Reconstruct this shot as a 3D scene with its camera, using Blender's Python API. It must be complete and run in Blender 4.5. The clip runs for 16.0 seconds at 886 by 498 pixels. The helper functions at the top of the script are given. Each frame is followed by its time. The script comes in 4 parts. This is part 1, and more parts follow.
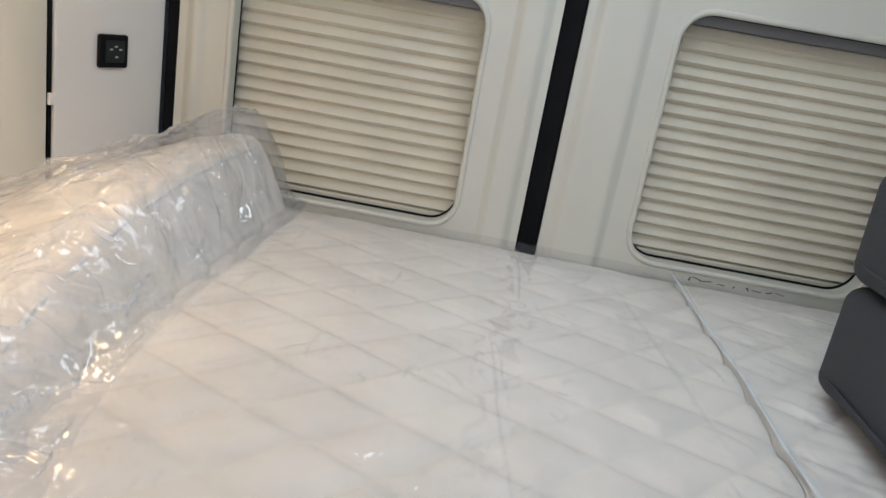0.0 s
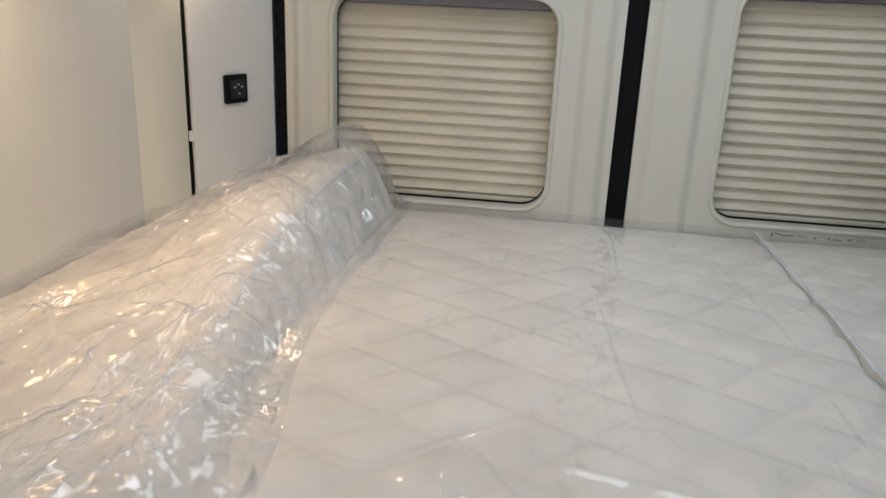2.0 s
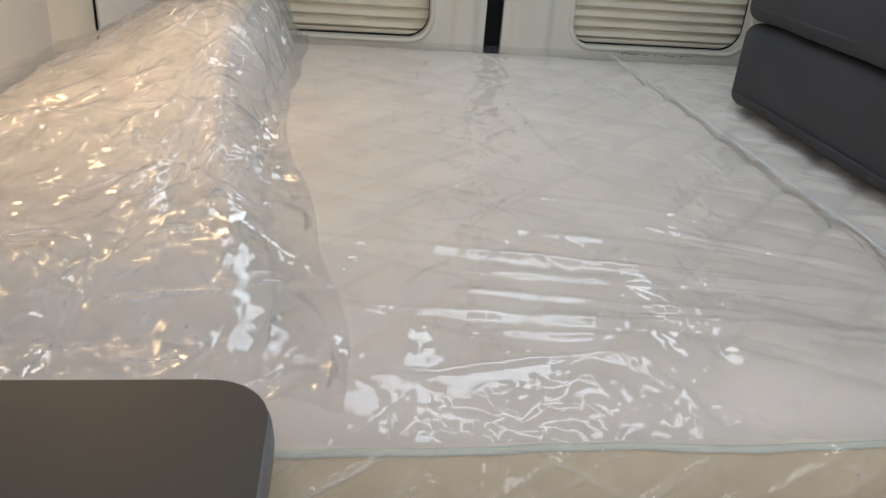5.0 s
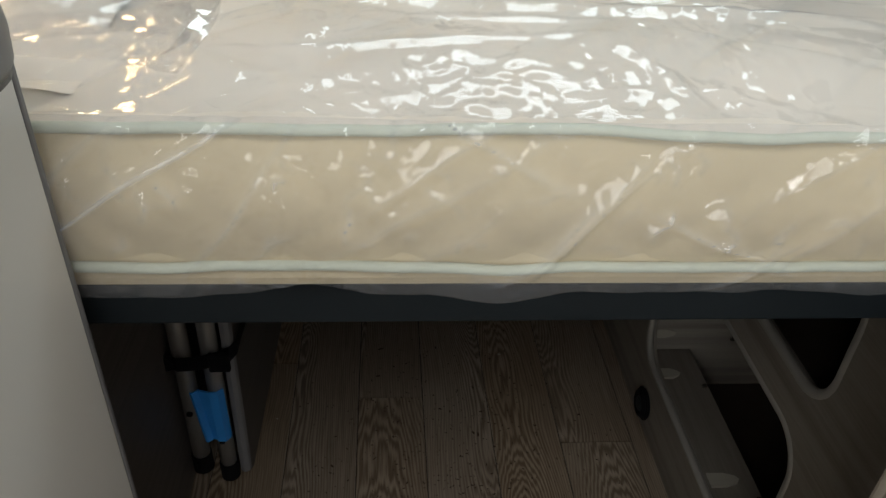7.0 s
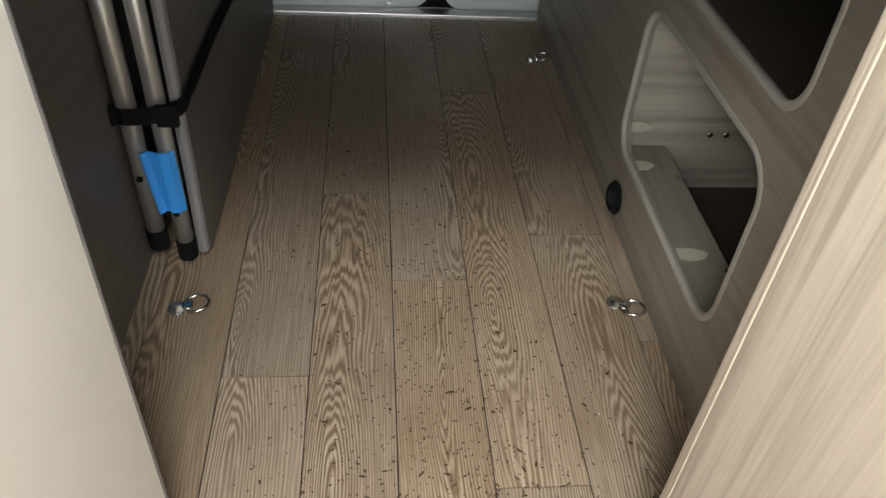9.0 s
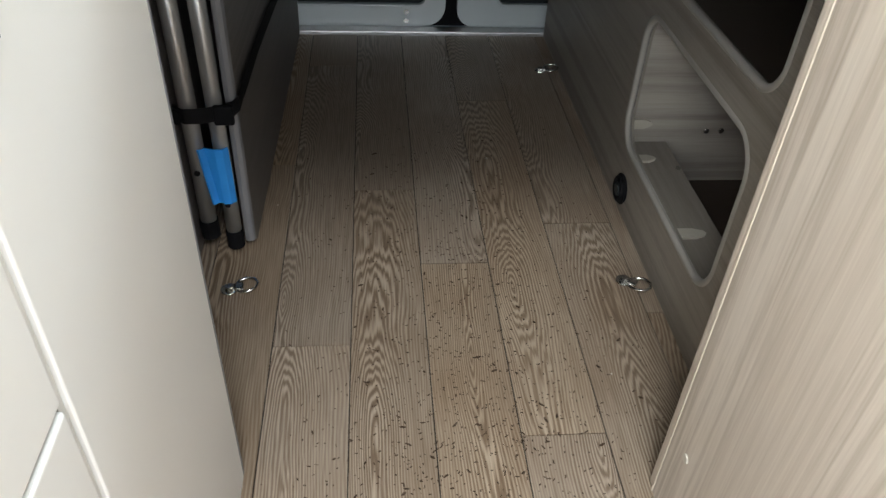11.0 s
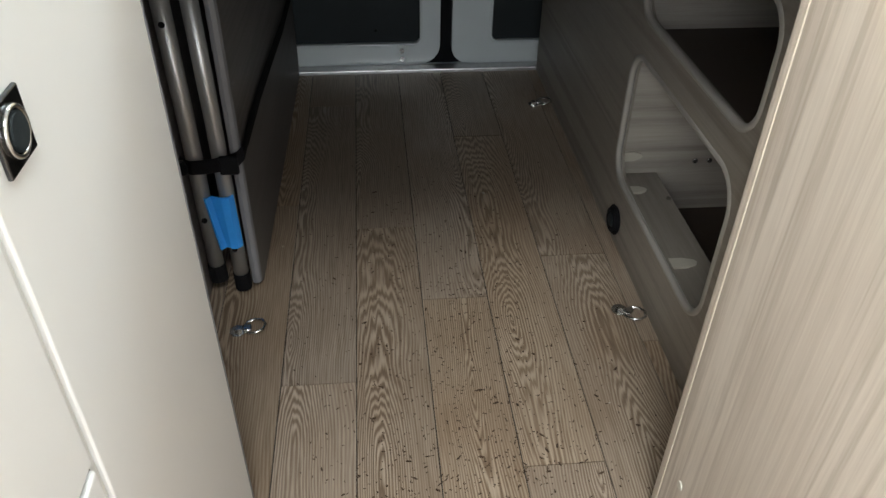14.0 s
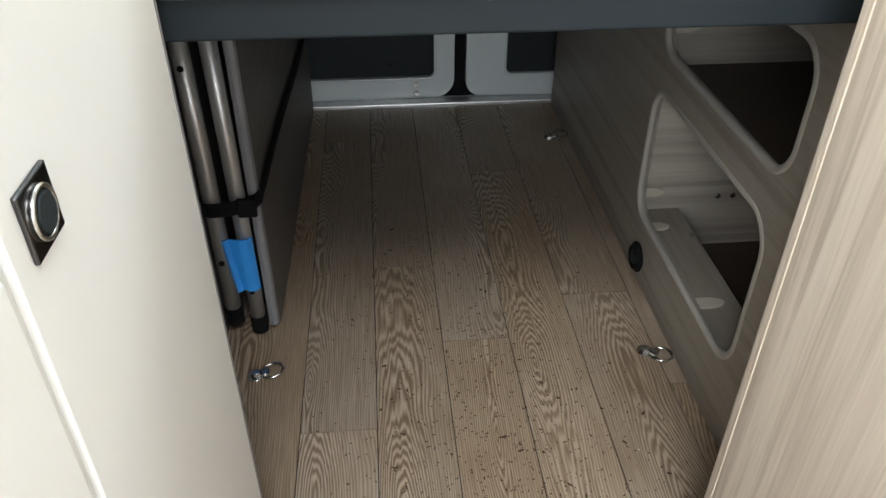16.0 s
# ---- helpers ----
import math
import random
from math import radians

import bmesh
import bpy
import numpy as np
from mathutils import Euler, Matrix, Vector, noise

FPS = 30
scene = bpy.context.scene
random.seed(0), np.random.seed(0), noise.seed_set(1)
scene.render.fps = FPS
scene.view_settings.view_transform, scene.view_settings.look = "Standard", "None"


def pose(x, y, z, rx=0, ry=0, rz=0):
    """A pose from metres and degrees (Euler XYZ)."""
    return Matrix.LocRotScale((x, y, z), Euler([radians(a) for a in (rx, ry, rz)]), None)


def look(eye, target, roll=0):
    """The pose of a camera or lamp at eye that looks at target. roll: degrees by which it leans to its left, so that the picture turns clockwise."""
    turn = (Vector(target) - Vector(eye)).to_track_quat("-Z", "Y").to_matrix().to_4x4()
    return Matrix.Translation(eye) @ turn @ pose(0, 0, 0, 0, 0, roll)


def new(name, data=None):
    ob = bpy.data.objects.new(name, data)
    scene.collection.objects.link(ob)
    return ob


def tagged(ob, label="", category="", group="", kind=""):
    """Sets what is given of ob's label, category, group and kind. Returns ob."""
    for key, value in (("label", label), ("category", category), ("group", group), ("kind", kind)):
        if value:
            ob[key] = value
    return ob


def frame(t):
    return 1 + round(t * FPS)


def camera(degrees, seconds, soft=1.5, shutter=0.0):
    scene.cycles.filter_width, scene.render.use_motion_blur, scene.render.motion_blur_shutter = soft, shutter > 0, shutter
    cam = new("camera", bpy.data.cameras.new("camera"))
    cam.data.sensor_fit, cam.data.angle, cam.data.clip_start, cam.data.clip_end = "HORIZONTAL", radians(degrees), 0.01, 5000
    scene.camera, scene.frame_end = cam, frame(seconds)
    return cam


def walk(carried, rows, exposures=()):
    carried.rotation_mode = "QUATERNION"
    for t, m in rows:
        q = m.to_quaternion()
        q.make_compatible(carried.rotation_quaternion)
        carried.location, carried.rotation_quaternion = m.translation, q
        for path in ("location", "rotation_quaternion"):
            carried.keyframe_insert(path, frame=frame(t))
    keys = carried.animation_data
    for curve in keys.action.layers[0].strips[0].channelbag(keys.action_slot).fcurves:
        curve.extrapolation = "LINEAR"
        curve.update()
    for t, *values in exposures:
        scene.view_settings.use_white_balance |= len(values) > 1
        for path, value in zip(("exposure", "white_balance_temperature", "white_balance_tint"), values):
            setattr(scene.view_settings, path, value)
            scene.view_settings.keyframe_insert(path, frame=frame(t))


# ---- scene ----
cam = camera(60.5, 16.0)
PATH = [
    (0, (0.123, -0.008, 1.264), (0.035, 1.9, 0.67), 10.0),
    (0.5, (0.121, -0.042, 1.25), (0.02, 1.853, 0.618), 8.7),
    (1, (0.129, -0.037, 1.266), (-0.042, 1.855, 0.638), 7.3),
    (1.5, (0.119, -0.006, 1.244), (-0.106, 1.878, 0.613), 5.5),
    (2, (0.081, -0.172, 1.285), (-0.191, 1.71, 0.664), 2.5),
    (2.5, (0.065, -0.286, 1.272), (-0.14, 1.571, 0.558), 0.1),
    (3, (0.02, -0.352, 1.289), (0.074, 1.516, 0.577), -2.2),
    (3.2, (-0.018, -0.38, 1.297), (0.159, 1.489, 0.609), -1.9),
    (5.3, (-0.123, -0.407, 1.181), (0.11, 1.355, 0.264), 5.3),
    (5.5, (-0.096, -0.404, 1.129), (0.118, 1.349, 0.192), 5.3),
    (6, (-0.029, -0.366, 1.041), (0.15, 1.332, 0.0), 4.4),
    (6.5, (-0.011, -0.349, 1.024), (0.159, 1.316, -0.071), 3.5),
    (7, (-0.013, -0.35, 1.019), (0.143, 1.292, -0.112), 3.1),
    (7.5, (-0.014, -0.366, 0.973), (0.143, 1.242, -0.206), 3.3),
    (8, (-0.011, -0.385, 0.935), (0.154, 1.186, -0.293), 3.9),
    (8.5, (0.013, -0.428, 0.881), (0.201, 1.104, -0.391), 4.8),
    (9, (0.025, -0.443, 0.82), (0.216, 1.058, -0.489), 4.7),
    (9.5, (0.01, -0.449, 0.8), (0.2, 1.053, -0.507), 4.6),
    (9.7, (-0.003, -0.445, 0.801), (0.19, 1.061, -0.502), 4.5),
    (11.8, (-0.019, -0.661, 0.884), (0.151, 0.903, -0.35), 2.5),
    (12, (-0.019, -0.664, 0.89), (0.155, 0.902, -0.342), 2.3),
    (12.5, (-0.016, -0.658, 0.891), (0.158, 0.919, -0.327), 1.8),
    (13, (-0.01, -0.65, 0.89), (0.162, 0.932, -0.322), 1.5),
    (13.5, (-0.013, -0.636, 0.89), (0.158, 0.946, -0.321), 1.3),
    (14, (-0.012, -0.601, 0.894), (0.153, 0.983, -0.316), 1.1),
    (14.5, (-0.009, -0.593, 0.886), (0.15, 0.996, -0.318), 0.9),
    (15, (-0.014, -0.586, 0.892), (0.14, 1.009, -0.306), 0.7),
    (15.5, (-0.022, -0.575, 0.898), (0.127, 1.032, -0.283), 0.4),
    (16, (-0.03, -0.563, 0.901), (0.117, 1.061, -0.257), 0.2),
]
# stops and white balance as the phone adjusts them on the way
EXPOSURES = [
    (0.0, -0.90, 6300, 15), (3.2, -1.13, 6500, 16), (5.3, -1.06, 6450, 15), (7.0, -0.68, 6750, 8), (7.5, -0.6, 6450, 8), (8.0, 0.45, 6000, 8), (8.5, 1.6, 6800, 7), (9.0, 1.7, 6900, 7), (9.7, 1.78, 6800, 7), (11.8, 1.2, 6250, 7), (13.0, 1.2, 6400, 7), (14.5, 1.3, 6500, 7), (16.0, 1.42, 6500, 7),
]
walk(cam, [(t, look(eye, target, roll)) for t, eye, target, roll in PATH], EXPOSURES)

# ---------------------------------------------------------------- world and light
world = bpy.data.worlds.new("world")
scene.world = world
world.use_nodes = True
wn = world.node_tree
sky = wn.nodes.new("ShaderNodeTexSky")
sky.sky_type, sky.sun_disc = "NISHITA", False
sky.sun_elevation, sky.sun_rotation = radians(38), radians(220)
wn.links.new(sky.outputs[0], wn.nodes["Background"].inputs[0])
wn.nodes["Background"].inputs[1].default_value = 0.12


def area_lamp(name, eye, target, sx, sy, watts, colour):
    d = bpy.data.lights.new(name, "AREA")
    d.shape, d.size, d.size_y, d.energy, d.color = "RECTANGLE", sx, sy, watts, colour
    ob = new(name, d)
    ob.matrix_world = look(eye, target)
    return ob


sun_data = bpy.data.lights.new("sun", "SUN")
sun_data.energy, sun_data.angle, sun_data.color = 0.7, radians(14), (1.0, 0.97, 0.93)
sun = new("sun", sun_data)
sun.matrix_world = look((-5, -6, 6), (0, 0.6, 0))
# daylight of the open sliding door and of the windscreen
area_lamp("door_daylight", (-0.66, -1.80, 1.0), (0.4, -0.9, 0.6), 1.0, 1.6, 24.0, (0.93, 0.96, 1.0))
area_lamp("windscreen_daylight", (0.2, -2.95, 1.35), (0.2, 0.0, 0.6), 1.4, 0.7, 18.0, (0.95, 0.97, 1.0))
# fill lamp added under the closed ceiling to brighten the passage floor and panels
area_lamp("passage_hatch_daylight", (0.02, -0.95, 1.88), (0.05, -0.80, 0.0), 0.55, 0.55, 15.0, (0.97, 0.98, 1.0))
# warm light strip along the side wall, a small spot at the corner post, and a cool lamp for an assumed, unseen roof
# hatch over the bed
area_lamp("reading_light", (-0.640, 0.66, 1.38), (-0.60, 0.67, 0.7), 0.05, 0.62, 4.8, (1.0, 0.67, 0.32))
area_lamp("post_light", (-0.60, 1.19, 1.36), (-0.59, 1.20, 0.8), 0.04, 0.04, 0.40, (1.0, 0.74, 0.44))
area_lamp("roof_hatch_daylight", (0.30, 0.85, 1.88), (0.30, 0.85, 0.0), 0.60, 0.50, 9.5, (0.78, 0.92, 1.0))


# ---------------------------------------------------------------- materials
def material(name, colour, rough=0.5, metal=0.0, vary=0.12, scale=6.0, bump=0.0, bump_scale=200.0, stretch=(1, 1, 1), coat=0.0, rand=0.0, spec=0.5):
    m = bpy.data.materials.new(name)
    m.use_nodes = True
    nt = m.node_tree
    n, l = nt.nodes, nt.links
    b = n["Principled BSDF"]
    b.inputs["Roughness"].default_value, b.inputs["Metallic"].default_value = rough, metal
    b.inputs["Coat Weight"].default_value, b.inputs["Specular IOR Level"].default_value = coat, spec
    tc = n.new("ShaderNodeTexCoord")
    mp = n.new("ShaderNodeMapping")
    mp.inputs["Scale"].default_value = stretch
    l.new(tc.outputs["Object"], mp.inputs[0])
    a = n.new("ShaderNodeTexNoise")
    a.inputs["Scale"].default_value, a.inputs["Detail"].default_value = scale, 6
    l.new(mp.outputs[0], a.inputs["Vector"])
    ramp = n.new("ShaderNodeValToRGB")
    dark, light = [c * (1 - vary) for c in colour], [min(1, c * (1 + vary)) for c in colour]
    ramp.color_ramp.elements[0].position, ramp.color_ramp.elements[1].position = 0.3, 0.7
    ramp.color_ramp.elements[0].color, ramp.color_ramp.elements[1].color = (*dark, 1), (*light, 1)
    l.new(a.outputs["Fac"], ramp.inputs[0])
    out = ramp.outputs[0]
    if rand:
        oi = n.new("ShaderNodeObjectInfo")
        hs = n.new("ShaderNodeHueSaturation")
        mr = n.new("ShaderNodeMapRange")
        mr.inputs["To Min"].default_value, mr.inputs["To Max"].default_value = 1 - rand, 1 + rand
        l.new(oi.outputs["Random"], mr.inputs["Value"])
        l.new(mr.outputs[0], hs.inputs["Value"])
        l.new(out, hs.inputs["Color"])
        out = hs.outputs[0]
    l.new(out, b.inputs["Base Color"])
    f = n.new("ShaderNodeTexNoise")
    f.inputs["Scale"].default_value, f.inputs["Detail"].default_value = bump_scale, 3
    l.new(mp.outputs[0], f.inputs["Vector"])
    rr = n.new("ShaderNodeMapRange")
    rr.inputs["To Min"].default_value, rr.inputs["To Max"].default_value = max(0, rough - 0.08), min(1, rough + 0.08)
    l.new(a.outputs["Fac"], rr.inputs["Value"])
    l.new(rr.outputs[0], b.inputs["Roughness"])
    if bump:
        bp = n.new("ShaderNodeBump")
        bp.inputs["Strength"].default_value, bp.inputs["Distance"].default_value = bump, 0.001
        l.new(f.outputs["Fac"], bp.inputs["Height"])
        l.new(bp.outputs[0], b.inputs["Normal"])
    return m


def wood(name, dark, light, axis, lines=55.0, rough=0.45, distort=3.0, pores=0.5, cathedral=0.0, rand=0.12, bump=0.25):
    """Laminate wood with its grain along the axis, in object coordinates."""
    m = bpy.data.materials.new(name)
    m.use_nodes = True
    n, l = m.node_tree.nodes, m.node_tree.links
    b = n["Principled BSDF"]
    tc, oi = n.new("ShaderNodeTexCoord"), n.new("ShaderNodeObjectInfo")
    off = n.new("ShaderNodeVectorMath")
    off.operation = "MULTIPLY"
    off.inputs[1].default_value = (7.3, 5.1, 9.7)
    l.new(oi.outputs["Random"], off.inputs[0])
    add = n.new("ShaderNodeVectorMath")
    l.new(tc.outputs["Object"], add.inputs[0])
    l.new(off.outputs[0], add.inputs[1])
    low = [1.0, 1.0, 1.0]
    low["xyz".index(axis)] = 0.11 if cathedral else 0.018
    mp = n.new("ShaderNodeMapping")
    mp.inputs["Scale"].default_value = low
    l.new(add.outputs[0], mp.inputs[0])
    # growth rings: contour lines of a stretched noise field
    base = n.new("ShaderNodeTexNoise")
    base.inputs["Scale"].default_value, base.inputs["Detail"].default_value = (11.0 if cathedral else 30.0), (1.5 if cathedral else 3.0)
    base.inputs["Distortion"].default_value = 0.3
    l.new(mp.outputs[0], base.inputs["Vector"])
    mul = n.new("ShaderNodeMath")
    mul.operation = "MULTIPLY"
    mul.inputs[1].default_value = lines
    l.new(base.outputs["Fac"], mul.inputs[0])
    jit = n.new("ShaderNodeTexNoise")
    jit.inputs["Scale"].default_value, jit.inputs["Detail"].default_value = 120.0, 4
    mpj = n.new("ShaderNodeMapping")
    lowj = [1.0, 1.0, 1.0]
    lowj["xyz".index(axis)] = 0.35
    mpj.inputs["Scale"].default_value = lowj
    l.new(add.outputs[0], mpj.inputs[0])
    l.new(mpj.outputs[0], jit.inputs["Vector"])
    jm = n.new("ShaderNodeMath")
    jm.operation = "MULTIPLY_ADD"
    jm.inputs[1].default_value = distort
    l.new(jit.outputs["Fac"], jm.inputs[0])
    l.new(mul.outputs[0], jm.inputs[2])
    sn = n.new("ShaderNodeMath")
    sn.operation = "SINE"
    l.new(jm.outputs[0], sn.inputs[0])
    # fine pores along the grain
    fine = n.new("ShaderNodeTexNoise")
    fine.inputs["Scale"].default_value, fine.inputs["Detail"].default_value = 420.0, 3
    lowf = [1.0, 1.0, 1.0]
    lowf["xyz".index(axis)] = 0.03
    mpf = n.new("ShaderNodeMapping")
    mpf.inputs["Scale"].default_value = lowf
    l.new(add.outputs[0], mpf.inputs[0])
    l.new(mpf.outputs[0], fine.inputs["Vector"])
    mix = n.new("ShaderNodeMath")
    mix.operation = "MULTIPLY_ADD"
    mix.inputs[1].default_value = pores
    l.new(fine.outputs["Fac"], mix.inputs[0])
    patch = n.new("ShaderNodeTexNoise")
    patch.inputs["Scale"].default_value = 6.0
    l.new(mp.outputs[0], patch.inputs["Vector"])
    weight = n.new("ShaderNodeMapRange")
    weight.inputs["From Min"].default_value, weight.inputs["From Max"].default_value = 0.38, 0.62
    weight.inputs["To Min"].default_value, weight.inputs["To Max"].default_value = 0.25, 1.0
    l.new(patch.outputs["Fac"], weight.inputs["Value"])
    strong = n.new("ShaderNodeMath")
    strong.operation = "MULTIPLY"
    l.new(sn.outputs[0], strong.inputs[0])
    l.new(weight.outputs[0], strong.inputs[1])
    half = n.new("ShaderNodeMath")
    half.operation = "MULTIPLY_ADD"
    half.inputs[1].default_value, half.inputs[2].default_value = 0.5 * (1 - pores), 0.5 * (1 - pores)
    l.new(strong.outputs[0], half.inputs[0])
    l.new(half.outputs[0], mix.inputs[2])
    ramp = n.new("ShaderNodeValToRGB")
    ramp.color_ramp.elements[0].position, ramp.color_ramp.elements[1].position = (0.25, 0.76) if cathedral else (0.2, 0.8)
    ramp.color_ramp.elements[0].color, ramp.color_ramp.elements[1].color = (*dark, 1), (*light, 1)
    l.new(mix.outputs[0], ramp.inputs[0])
    hs = n.new("ShaderNodeHueSaturation")
    mr = n.new("ShaderNodeMapRange")
    mr.inputs["To Min"].default_value, mr.inputs["To Max"].default_value = 1 - rand, 1 + rand
    l.new(oi.outputs["Random"], mr.inputs["Value"])
    l.new(mr.outputs[0], hs.inputs["Value"])
    l.new(ramp.outputs[0], hs.inputs["Color"])
    l.new(hs.outputs[0], b.inputs["Base Color"])
    b.inputs["Roughness"].default_value = rough
    bp = n.new("ShaderNodeBump")
    bp.inputs["Strength"].default_value, bp.inputs["Distance"].default_value = bump, 0.0008
    l.new(mix.outputs[0], bp.inputs["Height"])
    l.new(bp.outputs[0], b.inputs["Normal"])
    return m


def limed_oak(name, brown, lime):
    """Brushed oak plank: growth rings cut flat, arches along a line and straight grain beside it, lime in the pores."""
    m = bpy.data.materials.new(name)
    m.use_nodes = True
    n, l = m.node_tree.nodes, m.node_tree.links
    b = n["Principled BSDF"]

    def calc(op, a, c=None, d=None):
        q = n.new("ShaderNodeMath")
        q.operation = op
        for k, v in enumerate((a, c, d)):
            if v is None:
                continue
            if isinstance(v, (int, float)):
                q.inputs[k].default_value = v
            else:
                l.new(v, q.inputs[k])
        return q.outputs[0]

    tc, oi = n.new("ShaderNodeTexCoord"), n.new("ShaderNodeObjectInfo")
    rnd = oi.outputs["Random"]
    gen, pos = n.new("ShaderNodeSeparateXYZ"), n.new("ShaderNodeSeparateXYZ")
    l.new(tc.outputs["Generated"], gen.inputs[0])
    l.new(tc.outputs["Object"], pos.inputs[0])

    def field(sx, sy, scale, detail, seed):
        v = n.new("ShaderNodeCombineXYZ")
        l.new(calc("MULTIPLY", pos.outputs[0], sx), v.inputs[0])
        l.new(calc("MULTIPLY", pos.outputs[1], sy), v.inputs[1])
        l.new(calc("MULTIPLY_ADD", rnd, 37.0, seed), v.inputs[2])
        t = n.new("ShaderNodeTexNoise")
        t.inputs["Scale"].default_value, t.inputs["Detail"].default_value = scale, detail
        l.new(v.outputs[0], t.inputs["Vector"])
        return calc("SUBTRACT", t.outputs["Fac"], 0.5)

    # the heart line wanders to one side of the plank or the other
    side = calc("FRACT", calc("MULTIPLY", rnd, 7.13))
    across = calc("MULTIPLY", calc("SUBTRACT", gen.outputs[0], calc("MULTIPLY_ADD", side, 1.1, -0.05)), 0.117)
    across = calc("ADD", across, calc("MULTIPLY", field(1.0, 0.35, 7.0, 1.0, 3.0), 0.055))
    start = calc("SUBTRACT", gen.outputs[1], calc("FRACT", calc("MULTIPLY", rnd, 3.71)))
    depth = calc("ADD", calc("MULTIPLY", start, 0.075), calc("MULTIPLY", field(0.3, 1.0, 3.0, 1.0, 9.0), 0.07))
    # brushed, ragged arches
    depth = calc("ADD", depth, calc("MULTIPLY", field(1.0, 0.05, 95.0, 3.0, 15.0), 0.0115))
    across = calc("ADD", across, calc("MULTIPLY", field(1.0, 0.22, 70.0, 3.0, 21.0), 0.0032))
    r = calc("SQRT", calc("ADD", calc("MULTIPLY", across, across), calc("MULTIPLY", depth, depth)))
    ring = calc("SINE", calc("MULTIPLY", calc("POWER", r, 0.92), 1350.0))
    broad = calc("MULTIPLY_ADD", ring, 0.5, 0.5)
    # straight grain is fainter than the arches
    near = n.new("ShaderNodeMapRange")
    near.inputs["From Min"].default_value, near.inputs["From Max"].default_value = 0.015, 0.06
    near.inputs["To Min"].default_value, near.inputs["To Max"].default_value = 0.78, 0.30
    l.new(calc("ABSOLUTE", across), near.inputs["Value"])
    weight = calc("MULTIPLY", near.outputs[0], calc("MULTIPLY_ADD", field(1.0, 0.4, 9.0, 2.0, 31.0), 1.6, 0.85))
    pores = field(1.0, 0.035, 330.0, 3.0, 40.0)
    value = calc("ADD", calc("MULTIPLY", calc("SUBTRACT", broad, 0.5), weight), calc("MULTIPLY_ADD", pores, 0.75, 0.42))
    ramp = n.new("ShaderNodeValToRGB")
    ramp.color_ramp.elements[0].position, ramp.color_ramp.elements[1].position = 0.12, 0.86
    ramp.color_ramp.elements[0].color, ramp.color_ramp.elements[1].color = (*brown, 1), (*lime, 1)
    l.new(value, ramp.inputs[0])
    hs = n.new("ShaderNodeHueSaturation")
    l.new(calc("MULTIPLY_ADD", calc("FRACT", calc("MULTIPLY", rnd, 5.3)), 0.2, 0.9), hs.inputs["Value"])
    l.new(calc("MULTIPLY_ADD", calc("FRACT", calc("MULTIPLY", rnd, 11.7)), 0.25, 0.9), hs.inputs["Saturation"])
    l.new(ramp.outputs[0], hs.inputs["Color"])
    # tread stains
    stain = n.new("ShaderNodeMix")
    stain.data_type, stain.blend_type = "RGBA", "MULTIPLY"
    stain.inputs["B"].default_value = (0.80, 0.74, 0.68, 1)
    l.new(calc("MULTIPLY_ADD", field(1.0, 1.0, 5.0, 5.0, 55.0), 2.4, 0.35), stain.inputs["Factor"])
    l.new(hs.outputs[0], stain.inputs["A"])
    l.new(stain.outputs["Result"], b.inputs["Base Color"])
    l.new(calc("MULTIPLY_ADD", value, 0.12, 0.36), b.inputs["Roughness"])
    bp = n.new("ShaderNodeBump")
    bp.inputs["Strength"].default_value, bp.inputs["Distance"].default_value = 0.3, 0.0008
    l.new(value, bp.inputs["Height"])
    l.new(bp.outputs[0], b.inputs["Normal"])
    return m


